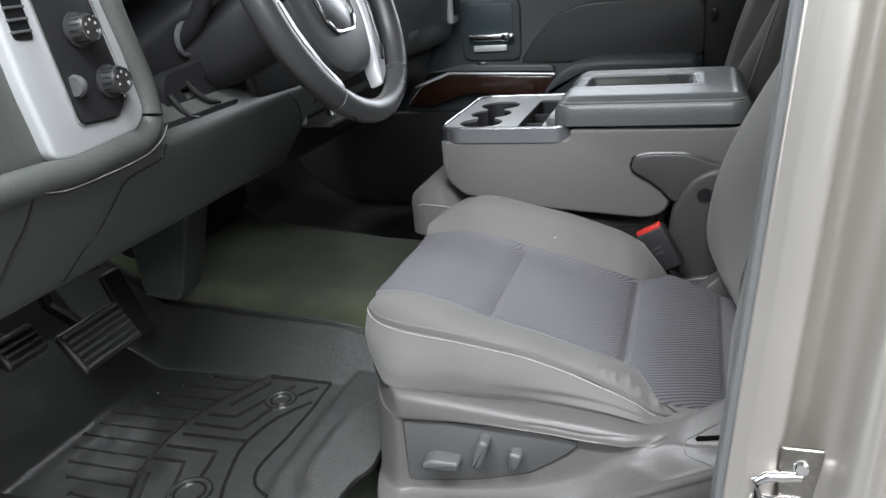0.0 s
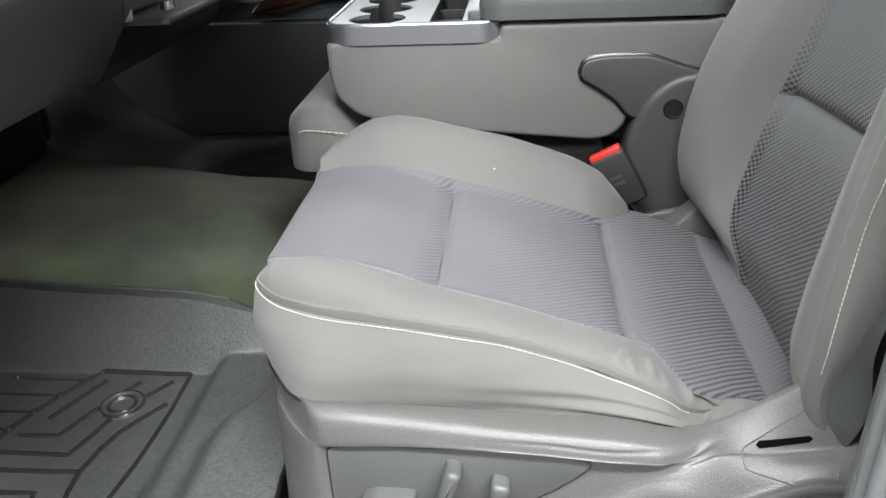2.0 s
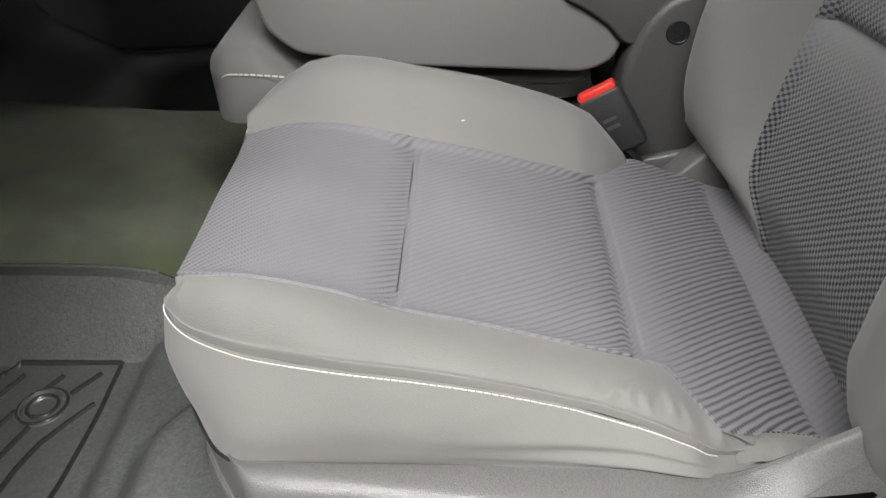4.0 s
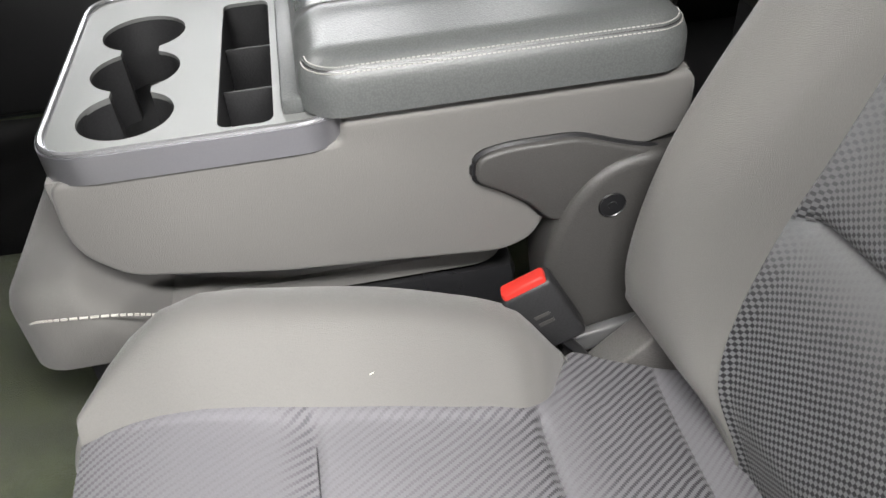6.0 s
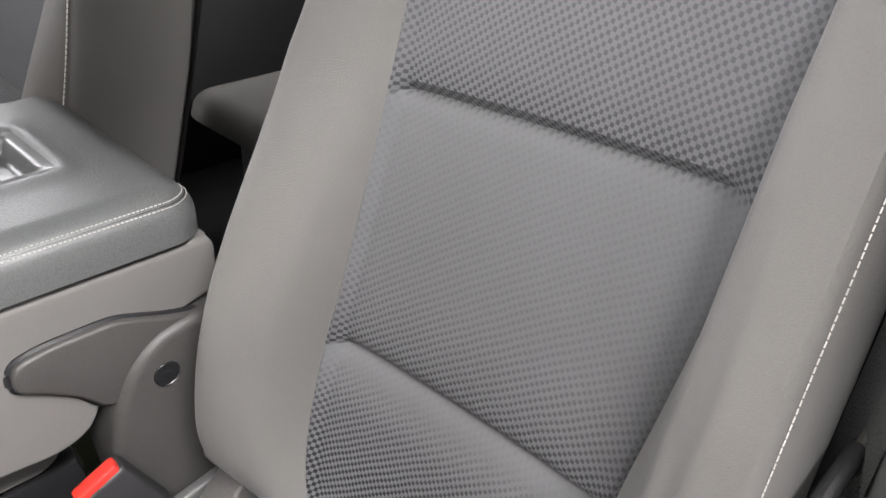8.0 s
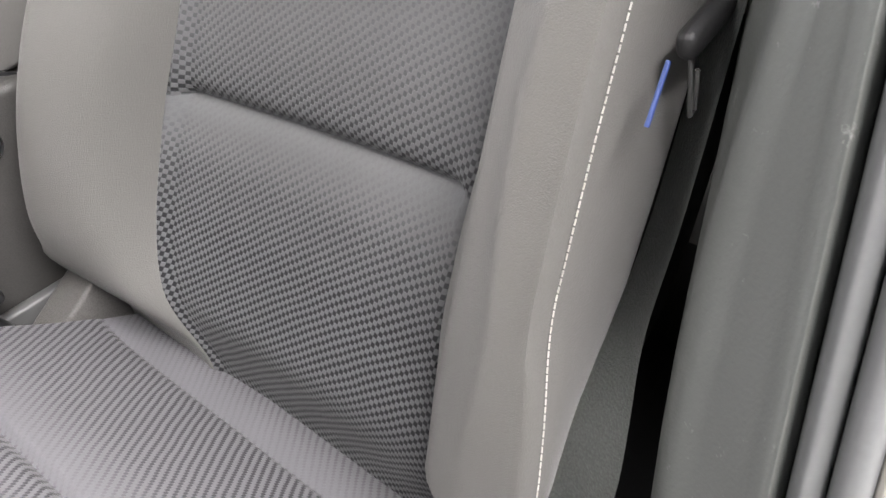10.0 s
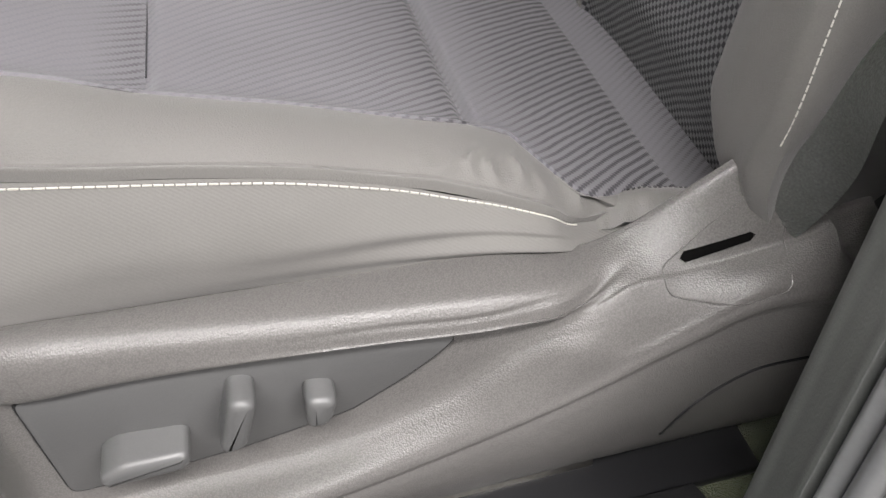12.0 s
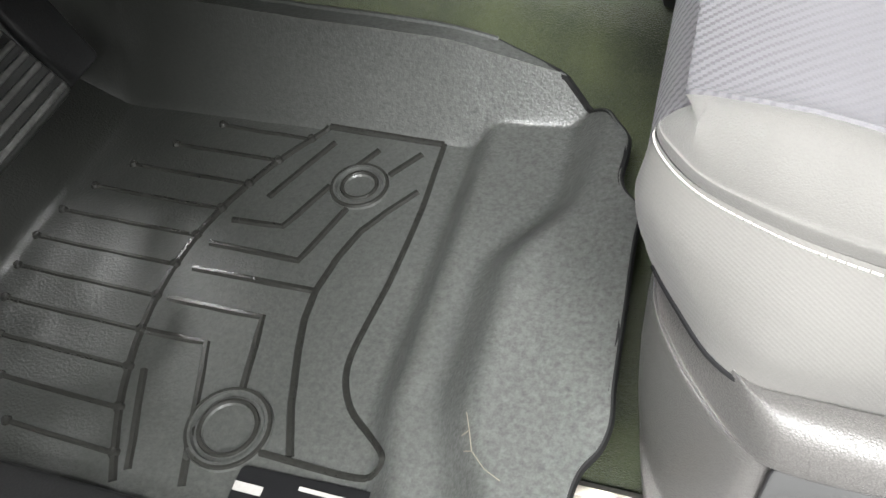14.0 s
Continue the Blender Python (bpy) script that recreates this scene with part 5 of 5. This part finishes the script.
part("passenger_lower", prism(rounded([(-0.54, 1.30), (-0.56, 1.2), (-0.7, 1.12), (-0.95, 1.12), (-0.95, 1.3)], 0.03), 0.72, 1.37, "y", 0.02, 4), M_DARK, dash, "dark lower passenger panel")
part("glovebox_latch", rbox((-0.468, 0.975, 1.375), (0.012, 0.09, 0.022), 0.005), M_SMOOTH, dash, "grey glovebox latch")
part("vent_bezel", rbox((-0.455, 1.33, 1.45), (0.02, 0.07, 0.16), 0.008, 3), M_SILVER, dash, "silver vent bezel")
part("vent_recess", rbox((-0.4435, 1.33, 1.455), (0.004, 0.045, 0.12), 0.001), M_BLACK, dash, "dark vent")
# trim leg beside the tunnel
leg = thing("console_leg", (-0.8, 0.22, 0.9), "grey plastic trim leg between dash and tunnel", "trim panel")
part("leg_panel", prism(rounded([(-0.90, 0.905), (-0.80, 0.90), (-0.70, 1.25), (-0.92, 1.25)], 0.015), 0.215, 0.30, "y", 0.01, 3), M_VINYL, leg)
part("leg_edge", tube([(-0.90, 0.217, 0.912), (-0.812, 0.217, 0.906), (-0.795, 0.217, 0.93), (-0.712, 0.217, 1.22)], 0.006, 8), M_VINYL, leg, "rounded grey edge")

# ---- steering wheel ----
wheel = thing("steering_wheel", (-0.25, -0.03, 1.55), "black leather steering wheel with satin silver spokes", "steering wheel")
TL = radians(22)
WM = Matrix(((0, -math.sin(TL), math.cos(TL), -0.25), (1, 0, 0, -0.03), (0, math.cos(TL), math.sin(TL), 1.55), (0, 0, 0, 1)))
ring_r = lambda a: 0.0185 + 0.0015 * math.cos(2 * a)
def rim_point(a, b):
    R = 0.197
    rr = ring_r(a)
    return WM @ Vector(((R + rr * 1.05 * math.cos(b)) * math.cos(a), (R + rr * 1.05 * math.cos(b)) * math.sin(a), rr * math.sin(b)))
part("rim", grid(rim_point, lin(radians(-52), radians(232), 80), lin(0, 2 * math.pi * 15 / 16, 16), wrap=True), M_LEATHER, wheel, "black leather rim")
part("lower_rim", grid(lambda a, b: rim_point(a, b), lin(radians(232), radians(308), 30), lin(0, 2 * math.pi * 15 / 16, 16), wrap=True), M_LOWRIM, wheel, "satin dark grey lower rim")
for a in (232, 308):
    part("rim_seam", tube([rim_point(radians(a), b) for b in lin(0, 2 * math.pi, 17)], 0.0008, 5), M_SMOOTH, wheel)
def flat(pts, z0, z1, r=0.003):
    b = prism(pts, z0, z1, "z", r, 2)
    return shift(b, WM)
hub = part("hub_pad", flat(rounded([(-0.09, 0.09), (0.09, 0.09), (0.118, 0.0), (0.105, -0.07), (0.075, -0.118), (0.04, -0.135), (-0.04, -0.135), (-0.075, -0.118), (-0.105, -0.07), (-0.118, 0.0)], 0.03), -0.06, 0.0, 0.018), M_LEATHER, wheel, "dark airbag pad")
SHIELD = [(-0.058, 0.035), (0.058, 0.035), (0.05, -0.05), (0.03, -0.072), (-0.03, -0.072), (-0.05, -0.05)]
part("badge", flat(rounded(SHIELD, 0.008), -0.004, 0.0045, 0.001), M_BLACK, hub, "plain dark badge")
part("badge_frame", tube([WM @ Vector((p[0], p[1], 0.005)) for p in rounded(SHIELD, 0.008)], 0.0026, 6, True), M_CHROME, hub, "bright badge frame")
for sg in (-1, 1):
    part("spoke", flat(rounded([(sg * 0.17, 0.0), (sg * 0.158, -0.05), (sg * 0.132, -0.115), (sg * 0.1, -0.15), (sg * 0.062, -0.168), (sg * 0.066, -0.135), (sg * 0.092, -0.105), (sg * 0.116, -0.05), (sg * 0.126, -0.005)], 0.008), -0.03, -0.006, 0.005), M_SILVER, wheel, "satin silver curved spoke")
    part("spoke_groove", tube([WM @ Vector((sg * x, y, -0.0045)) for x, y in ((0.146, -0.012), (0.14, -0.05), (0.122, -0.1), (0.1, -0.128))], 0.0035, 8), M_BLACK, wheel)
    part("spoke", flat(rounded([(sg * 0.1, 0.05), (sg * 0.1, -0.01), (sg * 0.185, 0.0), (sg * 0.185, 0.05)], 0.01), -0.03, -0.004, 0.004), M_DARK, wheel, "dark side spoke with buttons")

# ---- pedals ----
PD = Matrix.Translation((-0.765, -0.082, 0.962)) @ Matrix.Rotation(radians(-35), 4, "Y")
brake = thing("brake_pedal", (-0.765, -0.08, 0.93), "worn black rubber brake pedal above the mat", "pedal")
part("pedal_pad", shift(rbox((0, 0, 0), (0.018, 0.158, 0.088), 0.008, 3), PD), M_RUBBER, brake)
for k in range(6):
    part("pad_rib", shift(rbox((0.0105, 0, -0.034 + 0.0136 * k), (0.006, 0.145, 0.007), 0.0025, 2), PD), M_WORN, brake)
part("pedal_arm", tube([(-0.775, -0.08, 0.97), (-0.87, -0.08, 1.02), (-0.93, -0.08, 1.25)], 0.012, 8), M_DARK, brake)
park = thing("parking_brake_pedal", (-0.78, -0.235, 1.0), "ribbed black rubber parking brake pedal", "pedal")
PK = Matrix.Translation((-0.79, -0.236, 1.018)) @ Matrix.Rotation(radians(-40), 4, "Y")
part("pedal_pad", shift(rbox((0, 0, 0), (0.02, 0.09, 0.058), 0.009, 3), PK), M_RUBBER, park)
for k in range(4):
    part("pad_rib", shift(rbox((0.0115, 0, -0.02 + 0.0133 * k), (0.006, 0.08, 0.006), 0.0025, 2), PK), M_WORN, park)
part("pedal_arm", tube([(-0.8, -0.236, 1.02), (-0.9, -0.236, 1.06), (-0.95, -0.236, 1.25)], 0.011, 8), M_DARK, park)
gas = thing("accelerator_pedal", (-0.82, 0.045, 0.9), "black accelerator pedal beside the brake pedal", "pedal")
GP = Matrix.Translation((-0.81, 0.055, 0.965)) @ Matrix.Rotation(radians(-22), 4, "Y")
part("pedal_pad", shift(rbox((0, 0, 0), (0.016, 0.058, 0.15), 0.012, 3), GP), M_DARK, gas)
part("pedal_arm", tube([(-0.86, 0.05, 1.04), (-0.9, 0.05, 1.16), (-0.9, 0.05, 1.25)], 0.011, 8), M_DARK, gas)
# ---- floor mat ----
floor_mat = thing("floor_mat", (-0.5, -0.05, 0.75), "black moulded rubber floor mat with raised pattern", "floor mat")
MAT_EDGE = hermite([(-0.39, -0.25), (-0.36, -0.235), (-0.28, -0.213), (-0.247, -0.212), (-0.222, -0.207), (-0.205, -0.197), (-0.19, -0.193), (-0.15, -0.195), (-0.086, -0.197), (0.0, -0.2), (0.03, -0.2), (0.043, -0.203), (0.057, -0.215), (0.07, -0.221), (0.11, -0.222), (0.135, -0.224), (0.158, -0.238), (0.185, -0.258), (0.205, -0.286), (0.222, -0.325), (0.233, -0.37), (0.26, -0.45)])
FLANK = hermite([(-1.25, 0.16), (-0.8, 0.132), (-0.6, 0.116), (-0.5, 0.111), (-0.42, 0.103), (-0.38, 0.094), (-0.33, 0.081), (-0.27, 0.07), (-0.1, 0.06)])


def mat_z(x, y):
    """Flat heel area, two soft risers towards the seat, a steep inboard flank and the toe ramp."""
    turn = soft(y + 0.045, 0.12)
    low = soft(-0.17 - y, 0.09)
    x2 = -0.345 + 0.052 * turn + 0.03 * low
    step = 0.026 * soft(x + 0.402 - 0.02 * low, 0.035) + 0.036 * soft(x - x2, 0.05) + 0.012 * soft(x + 0.28, 0.1)
    k = max(0.0, y - 0.156)
    flank = FLANK(x) * min(1.0, (1.5 * k + 10 * k * k) / 0.118)
    d = step - flank
    z = 0.757 + 0.5 * (step + flank + math.sqrt(d * d + 0.00002)) - 0.0022
    z += 0.58 * max(0.0, -x - 0.85) + 0.9 * max(0.0, -x - 1.04)
    return z + 0.5 * max(0.0, -0.345 - y)


def mat_xy(u, v):
    """u runs front to rear, v outboard to inboard."""
    return -1.2 + (MAT_EDGE(v) + 1.2) * u, v


def sheet(u, v):
    x, y = mat_xy(min(u, 1.0), max(-0.39, min(0.236, v)))
    return (x, y, mat_z(x, y) - (0.006 if u > 1 or v < -0.39 or v > 0.236 else 0.0) + 0.0012 * noise.noise((x * 25, y * 25, 5.0)))


body = grid(sheet, [t ** 0.8 for t in lin(0, 1, 130)] + [1.01], [-0.395] + lin(-0.39, 0.236, 220) + [0.244])
part("mat_sheet", body, M_RUBBER, floor_mat, "black rubber sheet with dried dirt and footwell shade painted in front")


def on_mat(p):
    """A place of the moulded pattern on the sheet."""
    x, y = p[0] - 0.006, p[1] + 0.006
    return Vector((x, y, mat_z(x, y) + 0.0012 * noise.noise((x * 25, y * 25, 5.0)) - 0.0002))


def ridge(pts, r=0.004, flatness=1.0):
    dense = []
    for a, b in zip(pts, pts[1:]):
        dense += [on_mat((a[0] + (b[0] - a[0]) * t, a[1] + (b[1] - a[1]) * t)) for t in lin(0, 1, 5)[:-1]]
    dense.append(on_mat(pts[-1]))
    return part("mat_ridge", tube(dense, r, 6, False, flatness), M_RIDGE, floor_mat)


def arc_pt(y):
    """The curved ladder edge on the heel pad."""
    return (-0.654 + 0.055 * ((y + 0.09) / 0.2) ** 2 * (1.0 if y < -0.09 else 1.08), y)


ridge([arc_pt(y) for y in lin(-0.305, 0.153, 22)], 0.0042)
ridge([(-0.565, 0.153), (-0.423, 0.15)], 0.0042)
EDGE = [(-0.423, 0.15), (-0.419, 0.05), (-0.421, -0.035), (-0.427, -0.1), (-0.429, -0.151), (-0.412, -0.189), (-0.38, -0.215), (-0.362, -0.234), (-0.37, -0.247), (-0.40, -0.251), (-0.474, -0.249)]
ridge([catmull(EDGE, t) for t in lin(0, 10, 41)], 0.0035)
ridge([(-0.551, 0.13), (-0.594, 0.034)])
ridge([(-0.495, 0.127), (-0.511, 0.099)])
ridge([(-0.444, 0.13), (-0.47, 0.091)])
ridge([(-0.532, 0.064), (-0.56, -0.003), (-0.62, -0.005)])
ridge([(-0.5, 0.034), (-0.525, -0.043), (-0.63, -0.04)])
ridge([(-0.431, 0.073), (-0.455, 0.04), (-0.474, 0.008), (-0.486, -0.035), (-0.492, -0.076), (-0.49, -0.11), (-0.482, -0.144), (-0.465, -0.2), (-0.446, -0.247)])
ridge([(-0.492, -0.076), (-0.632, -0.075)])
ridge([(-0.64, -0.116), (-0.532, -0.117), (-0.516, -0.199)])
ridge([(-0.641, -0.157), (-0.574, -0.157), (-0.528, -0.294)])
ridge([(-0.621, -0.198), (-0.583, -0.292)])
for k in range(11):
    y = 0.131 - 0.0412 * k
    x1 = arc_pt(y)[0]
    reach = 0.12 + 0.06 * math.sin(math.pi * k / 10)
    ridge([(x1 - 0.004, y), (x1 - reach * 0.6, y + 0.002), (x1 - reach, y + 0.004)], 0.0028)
    part("mat_nub", lathe([(0.0, 0.005), (0.0035, 0.0045), (0.0055, 0.0)], 10, Matrix.Translation(on_mat((x1 - reach, y + 0.004)))), M_RIDGE, floor_mat)
    part("mat_nub", lathe([(0.0, 0.0062), (0.004, 0.0055), (0.006, 0.0)], 10, Matrix.Translation(on_mat((x1, y)))), M_RIDGE, floor_mat)


def anchor_ring(x, y, R):
    z = mat_z(x, y)
    rg = part("anchor_ring", lathe([(R, 0), (R - 0.002, 0.005), (R - 0.007, 0.0055), (R - 0.009, 0.001), (R - 0.012, 0.001), (R - 0.013, 0.0035), (R - 0.016, 0.0035), (R - 0.018, 0.0008), (0.0, 0.0008)], 40, Matrix.Translation((x, y, z))), M_RUBBER, floor_mat, "round anchor ring")
    for q in (R - 0.003, R - 0.0145):
        part("ring_edge", tube([(x + q * math.cos(a), y + q * math.sin(a), z + 0.0036) for a in lin(0, 2 * math.pi, 37)[:-1]], 0.0024, 6, True), M_RIDGE, rg)



anchor_ring(-0.503, 0.074, 0.034)
anchor_ring(-0.517, -0.229, 0.041)
part("label_plate", prism(rounded([(-0.488, -0.258), (-0.337, -0.253), (-0.33, -0.33), (-0.488, -0.335)], 0.006), 0.757, 0.7615, "z", 0.001), M_BLACK, floor_mat, "black label plate with white bars")
part("label_bar", rbox((-0.474, -0.277, 0.762), (0.026, 0.008, 0.0012), 0), M_THREAD, floor_mat, "white bar of unread lettering")
part("label_bar", rbox((-0.41, -0.2665, 0.762), (0.042, 0.0035, 0.0012), 0), M_THREAD, floor_mat, "white bar of unread lettering")
part("rear_lip", tube([Vector((*mat_xy(1, v), mat_z(*mat_xy(1, v)) - 0.004)) for v in lin(-0.39, 0.236, 130)], 0.0042, 6), M_GLOSS, floor_mat)
part("inner_lip", tube([Vector((*mat_xy(u, 0.236), mat_z(*mat_xy(u, 0.236)))) for u in lin(0, 1, 40)], 0.003, 6), M_RUBBER, floor_mat)

# seat rail under the seat
rail = thing("seat_rail", (0.0, -0.24, 0.74), "bare steel seat rail with a screw drive", "seat rail")
part("rail_channel", prism([(-0.264, 0.735), (-0.203, 0.735), (-0.203, 0.76), (-0.207, 0.76), (-0.207, 0.739), (-0.26, 0.739), (-0.26, 0.76), (-0.264, 0.76)], -0.226, 0.27, "x", 0), M_STEEL, rail)
part("drive_screw", tube([(-0.17, -0.235, 0.762), (0.2, -0.235, 0.762)], 0.006, 10), M_STEEL, rail)
part("screw_nut", rbox((-0.176, -0.235, 0.768), (0.01, 0.02, 0.02), 0.003), M_WHITE, rail, "off-white plastic nut")
part("grease_cap", rbox((-0.205, -0.235, 0.772), (0.016, 0.01, 0.01), 0.003), M_YELLOW, rail, "yellow plastic cap")

# lint and dry plant bits
fibre = thing("plant_fibre", (-0.29, -0.22, 0.82), "dry pale plant fibre lying on the rubber mat", "debris")
on_top = lambda x, y: Vector((x, y, mat_z(x, y) + 0.0022))
part("stem", tube([on_top(-0.302, -0.192), on_top(-0.296, -0.206), on_top(-0.29, -0.222), on_top(-0.276, -0.236), on_top(-0.262, -0.243)], 0.00045, 5), M_STRAW, fibre)
part("side_shoot", tube([on_top(-0.296, -0.206), on_top(-0.302, -0.209)], 0.0004, 5), M_STRAW, fibre)
part("side_shoot", tube([on_top(-0.29, -0.222), on_top(-0.297, -0.221)], 0.0004, 5), M_STRAW, fibre)
for lx, ly, ang in ((0.053, 0.152, 0.4),):
    best = min(((q[0] - ly) ** 2, q[1]) for q in (cushion_point(lx, 0.0, vv, lx) for vv in lin(8, 14, 120)))
    lint = thing("lint_speck", (lx, ly, best[1]), "tiny white lint speck on the seat cushion", "lint")
    c = Vector((lx, ly, best[1] + 0.0012))
    d = Vector((math.cos(ang), math.sin(ang), 0)) * 0.0018
    part("fibre", tube([c - d, c + d * 0.2 + Vector((0, 0.0006, 0)), c + d], 0.0005, 5), M_WHITE, lint)
# ---- passenger door and the rear of the cab ----
pdoor = tagged(thing("door_1", (-0.3, 1.42, 0.8), "dark grey passenger door trim with wood strip and chrome handle", "car door"), kind="structure")
part("door_panel", rbox((-0.42, 1.47, 1.15), (1.44, 0.08, 0.9), 0.02), M_DOOR, pdoor, "dark grey door trim")
part("upper_pad", prism(rounded([(-0.275, 1.22), (-0.22, 1.302), (-0.15, 1.375), (-0.06, 1.405), (0.28, 1.405), (0.305, 1.36), (0.3, 1.225), (0.1, 1.222), (-0.1, 1.22)], 0.03), 1.44, 1.425, "y", 0.01, 3, True), M_LEATHER, pdoor, "dark padded door insert")
part("armrest", prism(rounded([(-0.19, 1.13), (-0.13, 1.205), (-0.07, 1.235), (0.0, 1.242), (0.285, 1.238), (0.29, 1.12)], 0.03), 1.44, 1.34, "y", 0.02, 4, True), M_DOOR, pdoor, "grey padded armrest")
part("wood_strip", prism(rounded([(-0.66, 1.10), (-0.60, 1.17), (-0.5, 1.205), (-0.15, 1.19), (-0.165, 1.128), (-0.45, 1.135), (-0.56, 1.10)], 0.015), 1.44, 1.39, "y", 0.008, 3, True), M_WOOD, pdoor, "dark glossy burl wood strip")
part("strip_edge", tube([(-0.62, 1.388, 1.165), (-0.5, 1.388, 1.208), (-0.15, 1.388, 1.194)], 0.004, 8), M_SILVER, pdoor, "bright strip edge")
part("switch_ledge", prism(rounded([(-0.6, 1.2), (-0.45, 1.232), (-0.16, 1.222), (-0.15, 1.196), (-0.5, 1.208)], 0.008), 1.44, 1.40, "y", 0.006, 3, True), M_VINYL, pdoor, "grey window switch ledge")
part("window_switch", rbox((-0.39, 1.41, 1.232), (0.03, 0.02, 0.012), 0.004), M_CHROME, pdoor, "small bright window switch")
hb = part("handle_bezel", prism(rounded([(-0.455, 1.24), (-0.262, 1.236), (-0.258, 1.43), (-0.46, 1.44)], 0.03), 1.44, 1.418, "y", 0.008, 3, True), M_DOOR, pdoor, "grey handle surround")
part("handle_cup", rbox((-0.358, 1.4165, 1.352), (0.15, 0.004, 0.13), 0.002), M_BLUEGREY, hb, "blue-grey handle recess")
part("handle_lever", rbox((-0.352, 1.405, 1.315), (0.15, 0.02, 0.024), 0.009, 3), M_CHROME, hb, "chrome door handle")
part("lock_knob", rbox((-0.305, 1.403, 1.315), (0.03, 0.024, 0.03), 0.009, 3), M_CHROME, hb, "chrome lock knob")
part("handle_base", rbox((-0.36, 1.412, 1.279), (0.11, 0.012, 0.02), 0.004), M_SILVER, hb, "satin lower lip")
part("lower_pocket", prism(rounded([(-1.13, 0.75), (-1.13, 1.08), (-0.2, 1.08), (0.25, 1.06), (0.26, 0.75)], 0.04), 1.44, 1.405, "y", 0.012, 3, True), M_DARK, pdoor, "dark door pocket")
structure("pillar_far", rbox((0.375, 1.47, 1.35), (0.16, 0.1, 1.2), 0.02), M_DARK, "dark far pillar trim")
structure("door_rear", rbox((0.95, 1.48, 1.1), (1.06, 0.08, 0.75), 0.02), M_DARK, "dark rear door trim")
hook = thing("coat_hook", (0.3, 1.42, 1.36), "small dark hook on the far pillar", "hook")
part("hook_body", rbox((0.325, 1.412, 1.35), (0.02, 0.03, 0.04), 0.006, 3), M_BLACK, hook)
bench = thing("rear_bench", (1.15, 0.46, 0.75), "dark grey cloth rear bench seat", "car seat")
part("bench_cushion", pillow(1.1, 0.46, 0.28, 0.78, 0.08, 1.05, 0.045, 0.995, 30, 50, lambda x, y: 0.012 * math.cos(y * 7)), M_SEAT, bench)
part("bench_base", rbox((1.15, 0.46, 0.86), (0.42, 1.5, 0.22), 0.02), M_DARK, bench)
part("bench_back", rbox((1.5, 0.46, 1.35), (0.14, 1.55, 0.62), 0.05, 4, Matrix.Rotation(radians(10), 4, "Y")), M_SEAT, bench)
